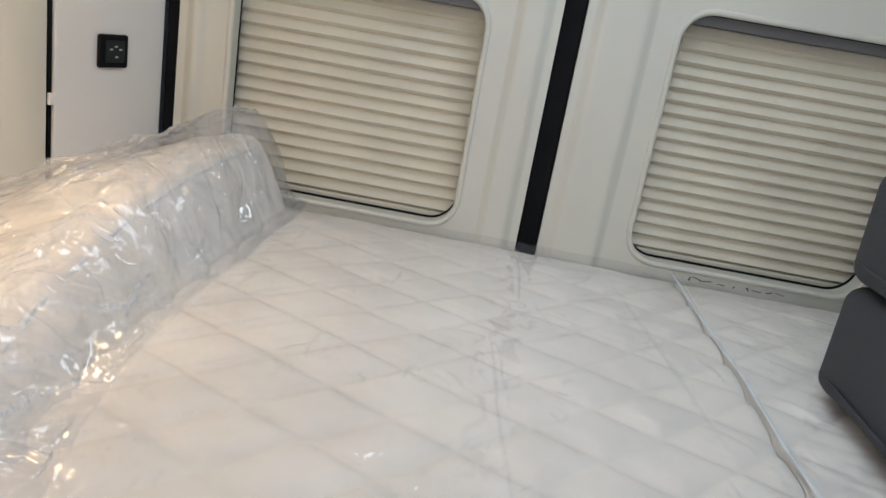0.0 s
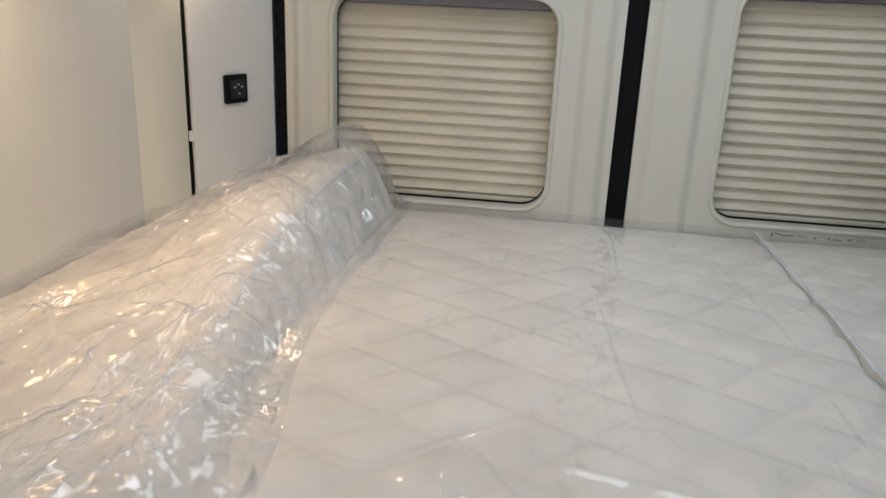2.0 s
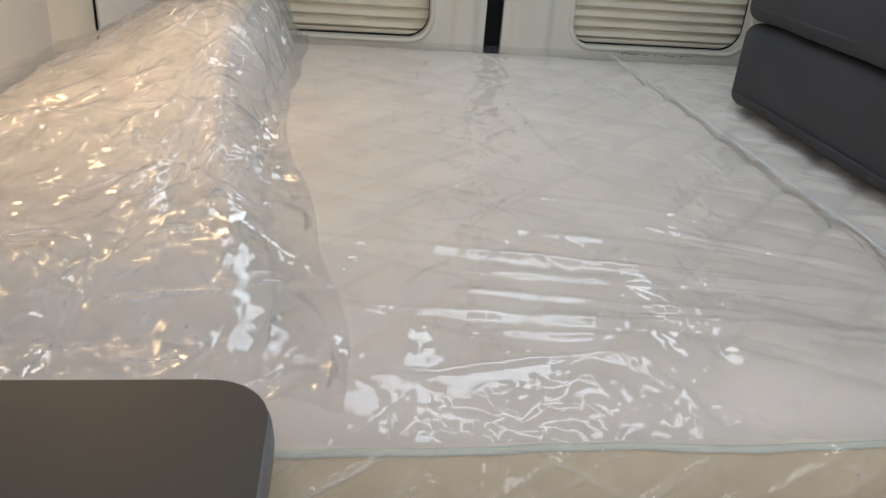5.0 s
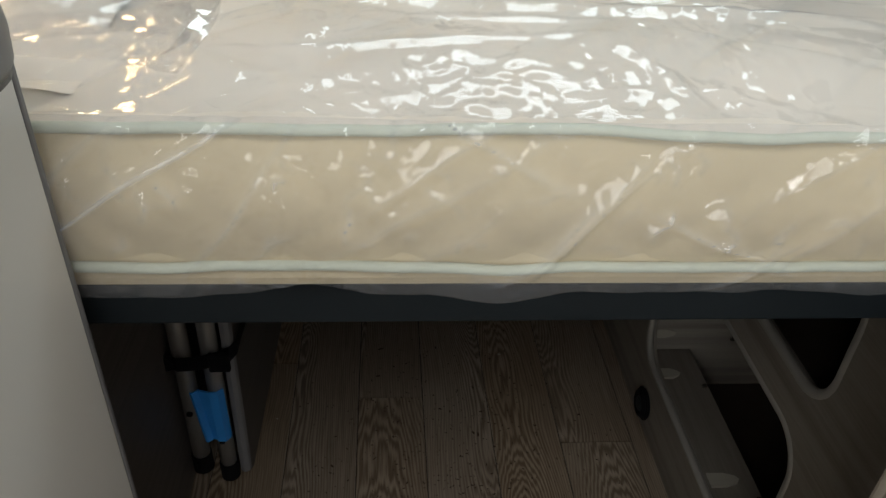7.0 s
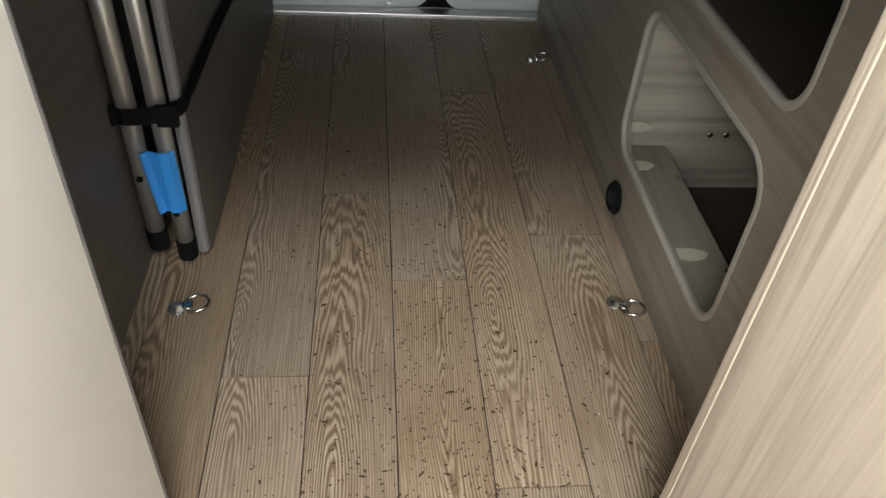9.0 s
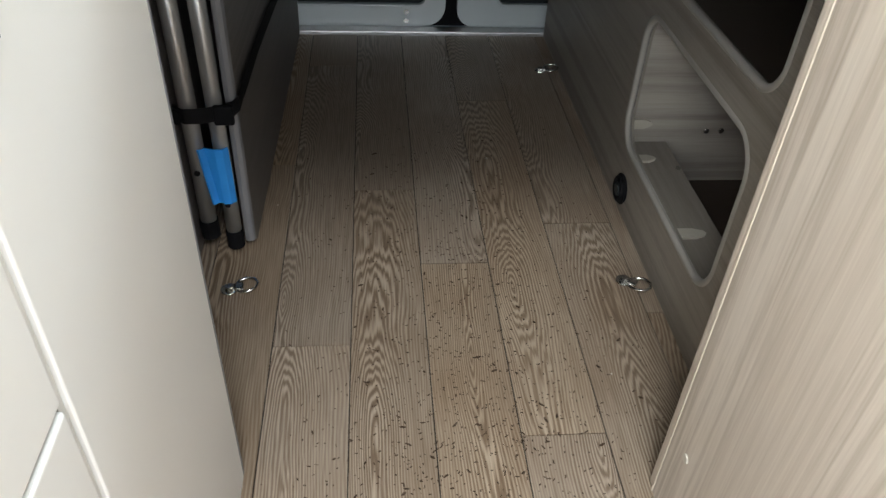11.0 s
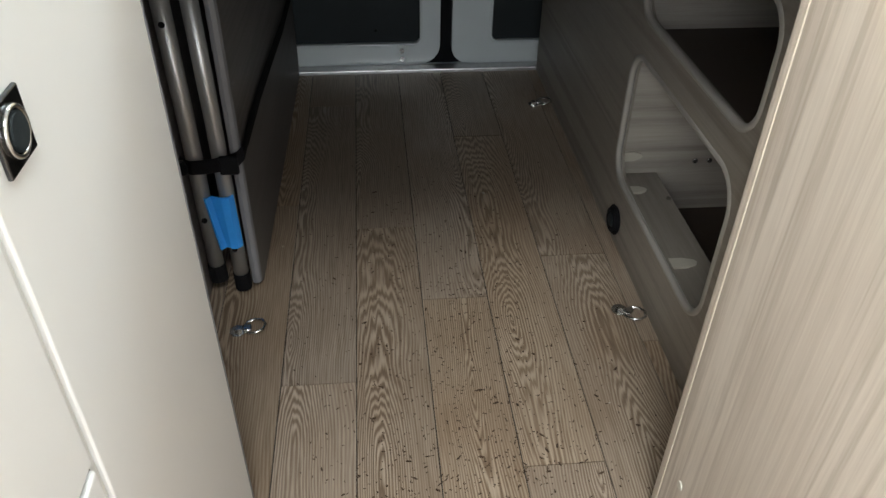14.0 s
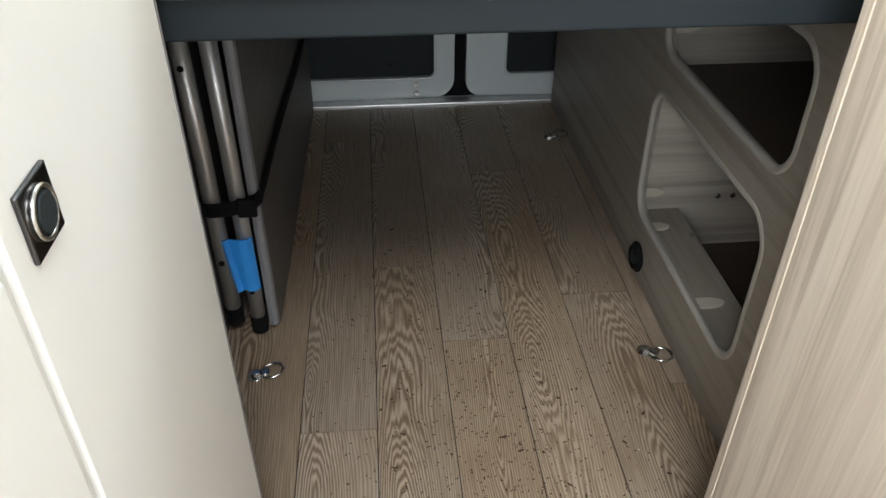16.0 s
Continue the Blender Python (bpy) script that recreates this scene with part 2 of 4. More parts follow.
def film(name, haze, ior, rough, tilt, size, calm):
    """Thin clear packing film: see-through, with a sharp gloss, small flat facets and highlights painted white along
    its creases.
    """
    m = bpy.data.materials.new(name)
    m.use_nodes = True
    n, l = m.node_tree.nodes, m.node_tree.links
    n.remove(n["Principled BSDF"])
    out = n["Material Output"]
    tr, gl, df = n.new("ShaderNodeBsdfTransparent"), n.new("ShaderNodeBsdfGlossy"), n.new("ShaderNodeBsdfDiffuse")
    tr.inputs[0].default_value = (0.985, 0.985, 0.985, 1)
    gl.inputs["Roughness"].default_value = rough
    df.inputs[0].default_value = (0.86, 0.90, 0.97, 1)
    tc, geo = n.new("ShaderNodeTexCoord"), n.new("ShaderNodeNewGeometry")
    warp = n.new("ShaderNodeTexNoise")
    warp.inputs["Scale"].default_value, warp.inputs["Detail"].default_value = 11.0, 3.0
    l.new(tc.outputs["Object"], warp.inputs["Vector"])
    shift = n.new("ShaderNodeVectorMath")
    shift.operation = "MULTIPLY_ADD"
    shift.inputs[1].default_value = (0.06, 0.06, 0.06)
    l.new(warp.outputs["Color"], shift.inputs[0])
    l.new(tc.outputs["Object"], shift.inputs[2])
    where = n.new("ShaderNodeTexNoise")
    where.inputs["Scale"].default_value, where.inputs["Detail"].default_value = 8.0, 4.0
    l.new(tc.outputs["Object"], where.inputs["Vector"])
    amount = n.new("ShaderNodeMapRange")
    amount.inputs["From Min"].default_value, amount.inputs["From Max"].default_value = 0.44, 0.60
    amount.inputs["To Min"].default_value, amount.inputs["To Max"].default_value = calm, 1.0
    l.new(where.outputs["Fac"], amount.inputs["Value"])
    normal = geo.outputs["Normal"]
    # long and short flat facets, each leaning its own way
    for turn, stretch, scale, lean in ((0.5, 0.30, size, tilt), (-0.7, 0.35, size * 1.9, tilt * 0.8), (1.2, 0.6, size * 4.2, tilt * 0.5)):
        mp = n.new("ShaderNodeMapping")
        mp.inputs["Rotation"].default_value = (0.3, 0.2, turn)
        mp.inputs["Scale"].default_value = (1.0, stretch, 1.0)
        l.new(shift.outputs[0], mp.inputs[0])
        cells = n.new("ShaderNodeTexVoronoi")
        cells.inputs["Scale"].default_value = scale
        l.new(mp.outputs[0], cells.inputs["Vector"])
        mid = n.new("ShaderNodeVectorMath")
        mid.operation = "SUBTRACT"
        mid.inputs[1].default_value = (0.5, 0.5, 0.5)
        l.new(cells.outputs["Color"], mid.inputs[0])
        part_of = n.new("ShaderNodeVectorMath")
        part_of.operation = "SCALE"
        l.new(mid.outputs[0], part_of.inputs[0])
        k = n.new("ShaderNodeMath")
        k.operation = "MULTIPLY"
        k.inputs[1].default_value = lean
        l.new(amount.outputs[0], k.inputs[0])
        l.new(k.outputs[0], part_of.inputs["Scale"])
        add = n.new("ShaderNodeVectorMath")
        l.new(normal, add.inputs[0])
        l.new(part_of.outputs[0], add.inputs[1])
        normal = add.outputs[0]
    unit = n.new("ShaderNodeVectorMath")
    unit.operation = "NORMALIZE"
    l.new(normal, unit.inputs[0])
    l.new(unit.outputs[0], gl.inputs["Normal"])
    fr = n.new("ShaderNodeFresnel")
    fr.inputs["IOR"].default_value = ior
    cap = n.new("ShaderNodeMath")
    cap.operation = "MINIMUM"
    cap.inputs[1].default_value = 0.30
    l.new(fr.outputs[0], cap.inputs[0])
    # milky film, with white painted along the creases in place of highlights
    glinting = n.new("ShaderNodeAttribute")
    glinting.attribute_name = "crease"
    milk_glint = n.new("ShaderNodeMath")
    milk_glint.operation = "MULTIPLY_ADD"
    milk_glint.use_clamp = True
    milk_glint.inputs[2].default_value = haze
    milk_glint.inputs[1].default_value = 0.50
    l.new(glinting.outputs["Fac"], milk_glint.inputs[0])
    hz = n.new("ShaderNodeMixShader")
    l.new(milk_glint.outputs[0], hz.inputs[0])
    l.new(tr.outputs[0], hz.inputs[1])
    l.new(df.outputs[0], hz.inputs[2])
    mx = n.new("ShaderNodeMixShader")
    l.new(cap.outputs[0], mx.inputs[0])
    l.new(hz.outputs[0], mx.inputs[1])
    l.new(gl.outputs[0], mx.inputs[2])
    l.new(mx.outputs[0], out.inputs[0])
    return m


CREAM = material("cream_plastic", (0.60, 0.585, 0.515), 0.42, vary=0.04, scale=3, bump=0.08, bump_scale=700)
WALLWHITE = material("white_wall_board", (0.62, 0.62, 0.60), 0.5, vary=0.04, scale=2.5, bump=0.05, bump_scale=500)
CABWHITE = material("white_laminate", (0.69, 0.685, 0.67), 0.38, vary=0.03, scale=3, bump=0.04, bump_scale=600)
BLIND = material("pleated_fabric", (0.64, 0.595, 0.485), 0.75, vary=0.06, scale=9, bump=0.15, bump_scale=1200)
BLACK = material("black_rubber", (0.006, 0.006, 0.007), 0.7, spec=0.12, vary=0.3, scale=20, bump=0.15, bump_scale=300)
STRAP = material("black_webbing", (0.010, 0.010, 0.012), 0.7, spec=0.2, vary=0.3, scale=40, bump=0.6, bump_scale=900)
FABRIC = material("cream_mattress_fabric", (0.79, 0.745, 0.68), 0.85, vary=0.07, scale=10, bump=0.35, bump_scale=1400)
# yellower border fabric, its tone also darkened to stand in for shade on the front
BORDER = material("shaded_cream_border", (0.66, 0.56, 0.375), 0.85, vary=0.09, scale=9, bump=0.35, bump_scale=1400)
WHITEEDGE = material("white_film_edge", (0.68, 0.70, 0.71), 0.5, vary=0.05, scale=30)
PIPING = material("pale_piping", (0.60, 0.65, 0.56), 0.7, vary=0.06, scale=30, bump=0.4, bump_scale=800)
CUSHION = material("dark_grey_upholstery", (0.042, 0.044, 0.052), 0.75, vary=0.12, scale=8, bump=0.5, bump_scale=1600)
ANTHRACITE = material("anthracite_powder_coat", (0.009, 0.013, 0.016), 0.6, spec=0.2, vary=0.08, scale=12, bump=0.2, bump_scale=1200)
GREYTOP = material("grey_worktop", (0.075, 0.070, 0.064), 0.45, vary=0.05, scale=14, bump=0.08, bump_scale=900)
GREYEDGE = material("grey_edge_band", (0.17, 0.17, 0.18), 0.45, vary=0.06, scale=20)
ALU = material("brushed_aluminium", (0.50, 0.50, 0.50), 0.38, 1.0, vary=0.1, scale=30, stretch=(1, 1, 0.1), bump=0.1)
ANODISED = material("grey_anodised_tube", (0.46, 0.46, 0.45), 0.40, 0.7, vary=0.1, scale=30, stretch=(1, 1, 0.08), bump=0.1)
DARKCHROME = material("dark_chrome", (0.10, 0.10, 0.105), 0.25, 1.0, vary=0.15, scale=60)
CHROME = material("zinc_plated_steel", (0.62, 0.62, 0.60), 0.22, 1.0, vary=0.12, scale=60)
BLUE = material("blue_plastic", (0.03, 0.26, 0.72), 0.4, vary=0.06, scale=20, bump=0.05)
VANPAINT = material("white_van_paint", (0.55, 0.60, 0.61), 0.22, vary=0.04, scale=5, coat=0.5)
DARKPANEL = material("dark_door_board", (0.016, 0.021, 0.023), 0.6, spec=0.25, vary=0.15, scale=10, bump=0.2, bump_scale=900)
BOARD = wood("dark_grey_board", (0.085, 0.078, 0.075), (0.125, 0.115, 0.108), "y", 40, 0.5, 2.0, 0.6, rand=0.03, bump=0.1)
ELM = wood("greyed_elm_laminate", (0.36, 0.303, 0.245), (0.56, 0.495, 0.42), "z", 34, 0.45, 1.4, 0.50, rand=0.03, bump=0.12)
# darker tones of the elm for the locker, lengthwise and across
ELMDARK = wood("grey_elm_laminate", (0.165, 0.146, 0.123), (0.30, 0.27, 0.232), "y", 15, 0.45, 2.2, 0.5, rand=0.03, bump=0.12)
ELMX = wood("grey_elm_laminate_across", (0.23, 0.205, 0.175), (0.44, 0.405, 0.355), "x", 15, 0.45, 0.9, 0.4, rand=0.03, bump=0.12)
EDGEBEAD = material("grey_edge_bead", (0.33, 0.31, 0.28), 0.4, vary=0.05, scale=15)
PALEBAND = material("pale_edge_band", (0.52, 0.46, 0.37), 0.4, vary=0.05, scale=15)
SHELFBROWN = material("dark_brown_shelf", (0.060, 0.045, 0.035), 0.6, vary=0.15, scale=15, bump=0.2, bump_scale=500)
OAK = limed_oak("limed_oak_plank", (0.150, 0.108, 0.073), (0.40, 0.335, 0.262))
JOINT = material("plank_joint", (0.02, 0.016, 0.013), 0.9, vary=0.2)
PALETAB = material("pale_plastic_tab", (0.50, 0.47, 0.40), 0.45, vary=0.05)
INK = material("black_marker_ink", (0.02, 0.02, 0.03), 0.5, vary=0.1)
DIRT = material("dry_dirt", (0.055, 0.034, 0.020), 0.95, vary=0.4, scale=200)
ROOFLINER = material("pale_felt_lining", (0.50, 0.49, 0.47), 0.9, vary=0.08, scale=12, bump=0.5, bump_scale=700)
GROUND = material("asphalt", (0.05, 0.05, 0.05), 0.9, vary=0.2, scale=20, bump=0.5)
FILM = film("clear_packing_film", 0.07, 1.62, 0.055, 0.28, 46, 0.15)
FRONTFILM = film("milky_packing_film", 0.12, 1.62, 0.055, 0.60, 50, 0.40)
BAGFILM = film("crumpled_packing_film", 0.045, 1.64, 0.07, 0.95, 24, 0.30)





# ---------------------------------------------------------------- mesh helpers
def part(name, bm, mat, parent=None, label="", smooth=False, out=None):
    me = bpy.data.meshes.new(name)
    bmesh.ops.recalc_face_normals(bm, faces=bm.faces)
    if out is not None and sum(f.normal.dot(Vector(out)) * f.calc_area() for f in bm.faces) < 0:
        bmesh.ops.reverse_faces(bm, faces=bm.faces)
    bm.to_mesh(me)
    bm.free()
    me.materials.append(mat)
    if smooth:
        for p in me.polygons:
            p.use_smooth = True
    ob = new(name, me)
    if parent is not None:
        ob.parent = parent
        ob.matrix_parent_inverse = parent.matrix_basis.inverted()
    if label:
        ob["label"] = label
    return ob


def thing(name, at, label, category, group="", kind=""):
    ob = new(name)
    ob.location = at
    ob.empty_display_size = 0.05
    return tagged(ob, label, category, group, kind)


def box(x0, x1, y0, y1, z0, z1, bevel=0.0, seg=2):
    bm = bmesh.new()
    bmesh.ops.create_cube(bm, size=1, matrix=Matrix.Translation(((x0 + x1) / 2, (y0 + y1) / 2, (z0 + z1) / 2)) @ Matrix.Diagonal((x1 - x0, y1 - y0, z1 - z0, 1)))
    if bevel:
        bmesh.ops.bevel(bm, geom=list(bm.edges), offset=bevel, segments=seg, affect="EDGES", profile=0.5)
    return bm


def rounded(u0, u1, v0, v1, r, seg=8):
    """A rounded rectangle as a loop of points; r is one radius or four (u0v0, u1v0, u1v1, u0v1)."""
    rs = r if isinstance(r, tuple) else (r, r, r, r)
    pts = []
    for (cu, cv, su, sv, a0), q in zip(((u0, v0, 1, 1, 180), (u1, v0, -1, 1, 270), (u1, v1, -1, -1, 0), (u0, v1, 1, -1, 90)), rs):
        if q <= 0:
            pts.append((cu, cv))
            continue
        for i in range(seg + 1):
            a = radians(a0 + 90 * i / seg)
            pts.append((cu + su * q + q * math.cos(a), cv + sv * q + q * math.sin(a)))
    return pts


def plate(outer, holes, axis, w0, w1):
    """A flat board with holes: loops in the plane, thickness from w0 to w1 along the axis."""
    put = {"x": lambda u, v, w: (w, u, v), "y": lambda u, v, w: (u, w, v), "z": lambda u, v, w: (u, v, w)}[axis]
    bm = bmesh.new()
    edges = []
    for loop in [outer, *holes]:
        vs = [bm.verts.new(put(u, v, w0)) for u, v in loop]
        edges += [bm.edges.new((vs[i], vs[(i + 1) % len(vs)])) for i in range(len(vs))]
    bmesh.ops.triangle_fill(bm, use_beauty=True, edges=edges)
    got = bmesh.ops.extrude_face_region(bm, geom=list(bm.faces))
    shift = Vector(put(0, 0, w1 - w0))
    bmesh.ops.translate(bm, vec=shift, verts=[g for g in got["geom"] if isinstance(g, bmesh.types.BMVert)])
    return bm


def tube(points, r, cyclic=False, sides=8, flat=1.0, up=(0, 0, 1), bm=None):
    """A swept tube along points; flat squashes it along up."""
    bm = bm or bmesh.new()
    pts = [Vector(p) for p in points]
    rings = []
    for i, p in enumerate(pts):
        a = pts[i - 1] if (i or cyclic) else p
        b = pts[(i + 1) % len(pts)] if (i < len(pts) - 1 or cyclic) else p
        d = (b - a).normalized()
        u = Vector(up)
        if abs(d.dot(u)) > 0.95:
            u = Vector((1, 0, 0)) if abs(d.x) < 0.9 else Vector((0, 1, 0))
        s = d.cross(u).normalized()
        u = s.cross(d)
        rings.append([bm.verts.new(p + r * (math.cos(k * math.tau / sides) * s + flat * math.sin(k * math.tau / sides) * u)) for k in range(sides)])
    n = len(rings)
    for i in range(n if cyclic else n - 1):
        q0, q1 = rings[i], rings[(i + 1) % n]
        for k in range(sides):
            bm.faces.new((q0[k], q0[(k + 1) % sides], q1[(k + 1) % sides], q1[k]))
    if not cyclic:
        bm.faces.new(rings[0][::-1])
        bm.faces.new(rings[-1])
    return bm


def cylinder(c, axis, r, h, sides=24, bevel=0.0):
    rot = {"x": Matrix.Rotation(radians(90), 4, "Y"), "y": Matrix.Rotation(radians(90), 4, "X"), "z": Matrix.Identity(4)}[axis]
    bm = bmesh.new()
    bmesh.ops.create_cone(bm, cap_ends=True, segments=sides, radius1=r, radius2=r, depth=h, matrix=Matrix.Translation(c) @ rot)
    if bevel:
        bmesh.ops.bevel(bm, geom=[e for e in bm.edges if e.calc_face_angle(0) > 1], offset=bevel, segments=2, affect="EDGES")
    return bm


def sheet(us, vs, f):
    """A grid of f(u, v) points."""
    bm = bmesh.new()
    rows = [[bm.verts.new(f(u, v)) for u in us] for v in vs]
    for j in range(len(vs) - 1):
        for i in range(len(us) - 1):
            bm.faces.new((rows[j][i], rows[j][i + 1], rows[j + 1][i + 1], rows[j + 1][i]))
    return bm


def span(a, b, n):
    return [a + (b - a) * i / n for i in range(n + 1)]


def smooth01(a, b, x):
    t = min(1, max(0, (x - a) / (b - a)))
    return t * t * (3 - 2 * t)


def fbm(x, y, z=0.0, octaves=4):
    return noise.fractal(Vector((x, y, z)), 1.0, 2.0, octaves)


def ease(a, b, x):
    t = np.clip((x - a) / (b - a), 0, 1)
    return t * t * (3 - 2 * t)


def ripple(x, y, seed=0):
    """Gradient noise over whole grids, about -0.7 to 0.7."""
    turns = np.random.RandomState(int(seed) + 100).uniform(0, math.tau, 4096)
    xi, yi = np.floor(x).astype(int), np.floor(y).astype(int)
    fx, fy = x - xi, y - yi

    def corner(dx, dy):
        a = turns[((xi + dx) * 73 + (yi + dy) * 1259) % 4096]
        return np.cos(a) * (fx - dx) + np.sin(a) * (fy - dy)

    sx, sy = fx * fx * fx * (fx * (fx * 6 - 15) + 10), fy * fy * fy * (fy * (fy * 6 - 15) + 10)
    low, up = corner(0, 0) * (1 - sx) + corner(1, 0) * sx, corner(0, 1) * (1 - sx) + corner(1, 1) * sx
    return low * (1 - sy) + up * sy


def crease(x, y, a, b, high, wide, glinting=None):
    """One straight ridge with flat flanks from a to b, tapering to both ends."""
    cx, cy = b[0] - a[0], b[1] - a[1]
    q = math.hypot(cx, cy)
    cx, cy = cx / q, cy / q
    t = ((x - a[0]) * cx + (y - a[1]) * cy) / q
    bend = 0.0015 * np.sin(9 * t + 40 * a[0])
    d = ((x - a[0]) * cy - (y - a[1]) * cx + bend) / (wide * (0.45 + 0.55 * np.clip(4 * t * (1 - t), 0, 1)))
    ridge, taper = np.clip(1.1 - np.sqrt(d * d + 0.012), 0, 1), np.sqrt(np.clip(4 * t * (1 - t), 0, 1))
    # crest mask for the white highlight streak painted into the film's colour
    if glinting is not None:
        np.maximum(glinting, taper * np.exp(-np.clip(np.abs(d) * wide / 0.0016, 0, 30)) * min(1.0, high / wide), out=glinting)
    return high * ridge * taper


def scatter(seed, count, short, long, xs, ys):
    """Random straight creases: both ends, height and half width."""
    r = random.Random(seed)
    made = []
    for _ in range(count):
        a, q, x, y = r.uniform(0, math.pi), r.uniform(short, long), r.uniform(*xs), r.uniform(*ys)
        made.append(((x, y), (x + q * math.cos(a), y + q * math.sin(a)), r.uniform(0.4, 1.0), r.uniform(0.002, 0.004)))
    return made


def grid_part(name, us, vs, form, mat, parent, label=""):
    """A smooth grid sheet of form(u, v), worked out for all its points at once, as one mesh part."""
    u, v = np.meshgrid(np.array(us, dtype=float), np.array(vs, dtype=float))
    glinting = np.zeros(u.shape)
    x, y, z = form(u, v, glinting)
    rows, cols = u.shape
    k = np.arange(rows * cols).reshape(rows, cols)
    quads = np.stack((k[:-1, :-1], k[:-1, 1:], k[1:, 1:], k[1:, :-1]), -1).reshape(-1, 4)
    me = bpy.data.meshes.new(name)
    me.from_pydata(np.stack((x, y, z), -1).reshape(-1, 3).tolist(), [], quads.tolist())
    me.polygons.foreach_set("use_smooth", np.ones(len(quads), dtype=bool))
    me.update()
    me.attributes.new("crease", "FLOAT", "POINT").data.foreach_set("value", glinting.ravel())
    me.materials.append(mat)
    ob = new(name, me)
    ob.parent = parent
    ob.matrix_parent_inverse = parent.matrix_basis.inverted()
    if label:
        ob["label"] = label
    return ob


# ---------------------------------------------------------------- shell of the van
XL, XR, YF, YB, ZT = -0.68, 1.11, -3.0, 1.44, 1.9


def structure(name, bm, mat, label, smooth=False):
    return tagged(part(name, bm, mat, None, "", smooth), label, name.split("_")[0], kind="structure")


structure("ground", box(-60, 60, -60, 60, -0.62, -0.6), GROUND, "dark asphalt ground outside the van")
floor = structure("floor", box(XL, XR, YF, 1.40, -0.03, -0.003), JOINT, "limed oak plank floor with dirt crumbs")
structure("ceiling", box(XL - 0.04, XR + 0.04, YF, 1.6, ZT, ZT + 0.04), ROOFLINER, "pale grey felt roof lining")
structure("wall_left", plate([(YF, -0.02), (1.5, -0.02), (1.5, ZT), (YF, ZT)], [[(-2.35, 0.06), (-1.25, 0.06), (-1.25, 1.75), (-2.35, 1.75)]], "x", XL - 0.04, XL), WALLWHITE, "off-white side wall with open sliding door")
structure("wall_right", box(XR, XR + 0.04, YF, 1.5, -0.02, ZT), WALLWHITE, "plain off-white side wall board")
structure("wall_front", plate([(XL, -0.02), (XR, -0.02), (XR, ZT), (XL, ZT)], [[(-0.5, 1.0), (0.95, 1.0), (0.95, 1.7), (-0.5, 1.7)]], "y", YF - 0.04, YF), ROOFLINER, "grey lined front end with windscreen opening")
structure("wall_rear", box(XL - 0.3, XR + 0.3, 1.56, 1.6, -0.1, ZT), VANPAINT, "white outer skin of the rear doors")

# corner post with switch panel, at a slant between side wall and rear door
p0, p1 = Vector((-0.62, 1.21, 0)), Vector((-0.537, 1.435, 0))
along = (p1 - p0).normalized()
slant = Matrix.Translation(p0) @ Matrix(((along.x, -along.y, 0, 0), (along.y, along.x, 0, 0), (0, 0, 1, 0), (0, 0, 0, 1)))


def slanted(bm):
    bm.transform(slant)
    return bm


wide = (p1 - p0).length
structure("trim_post", slanted(box(0.004, wide, 0.0, 0.03, 0.70, ZT, 0.003)), CABWHITE, "flat off-white corner panel beside the rear door")
structure("trim_seam", slanted(box(-0.004, 0.003, 0.006, 0.03, 0.70, ZT)), BLACK, "narrow dark joint in the corner trim")
structure("trim_pillar", sheet(span(0, 1, 24), span(0.70, ZT, 4), lambda u, v: (-0.682 + 0.056 * u + 0.012 * math.sin(math.pi * u), 1.115 + 0.087 * u - 0.006 * math.sin(math.pi * u), v)), CREAM, "rounded cream pillar trim", True)
structure("trim_clip", slanted(box(-0.008, 0.004, -0.004, 0.004, 1.005, 1.025, 0.002)), CABWHITE, "small white plastic clip on the trim joint")
structure("trim_backing", box(-0.678, -0.626, 1.24, 1.5, 0.71, ZT), BLACK, "dark gap behind the corner trim")

switch = thing("switch", p0 + along * 0.12 + Vector((0, 0, 1.08)), "square black switch plate with small white symbols", "switch")
part("plate", slanted(box(0.085, 0.148, -0.009, 0.0, 1.068, 1.126, 0.004)), BLACK, switch)
part("rocker", slanted(box(0.096, 0.137, -0.0125, -0.009, 1.078, 1.116, 0.002)), DARKPANEL, switch)
for du, dv in ((-0.010, 0.004), (0.0, 0.009), (0.010, 0.004), (0.002, -0.009)):
    part("symbol", slanted(box(0.1165 + du - 0.003, 0.1165 + du + 0.003, -0.0132, -0.0125, 1.097 + dv - 0.0012, 1.097 + dv + 0.0012)), PALETAB, switch)

# ---------------------------------------------------------------- rear doors, upper half with pleated blinds
PITCH = 0.0236


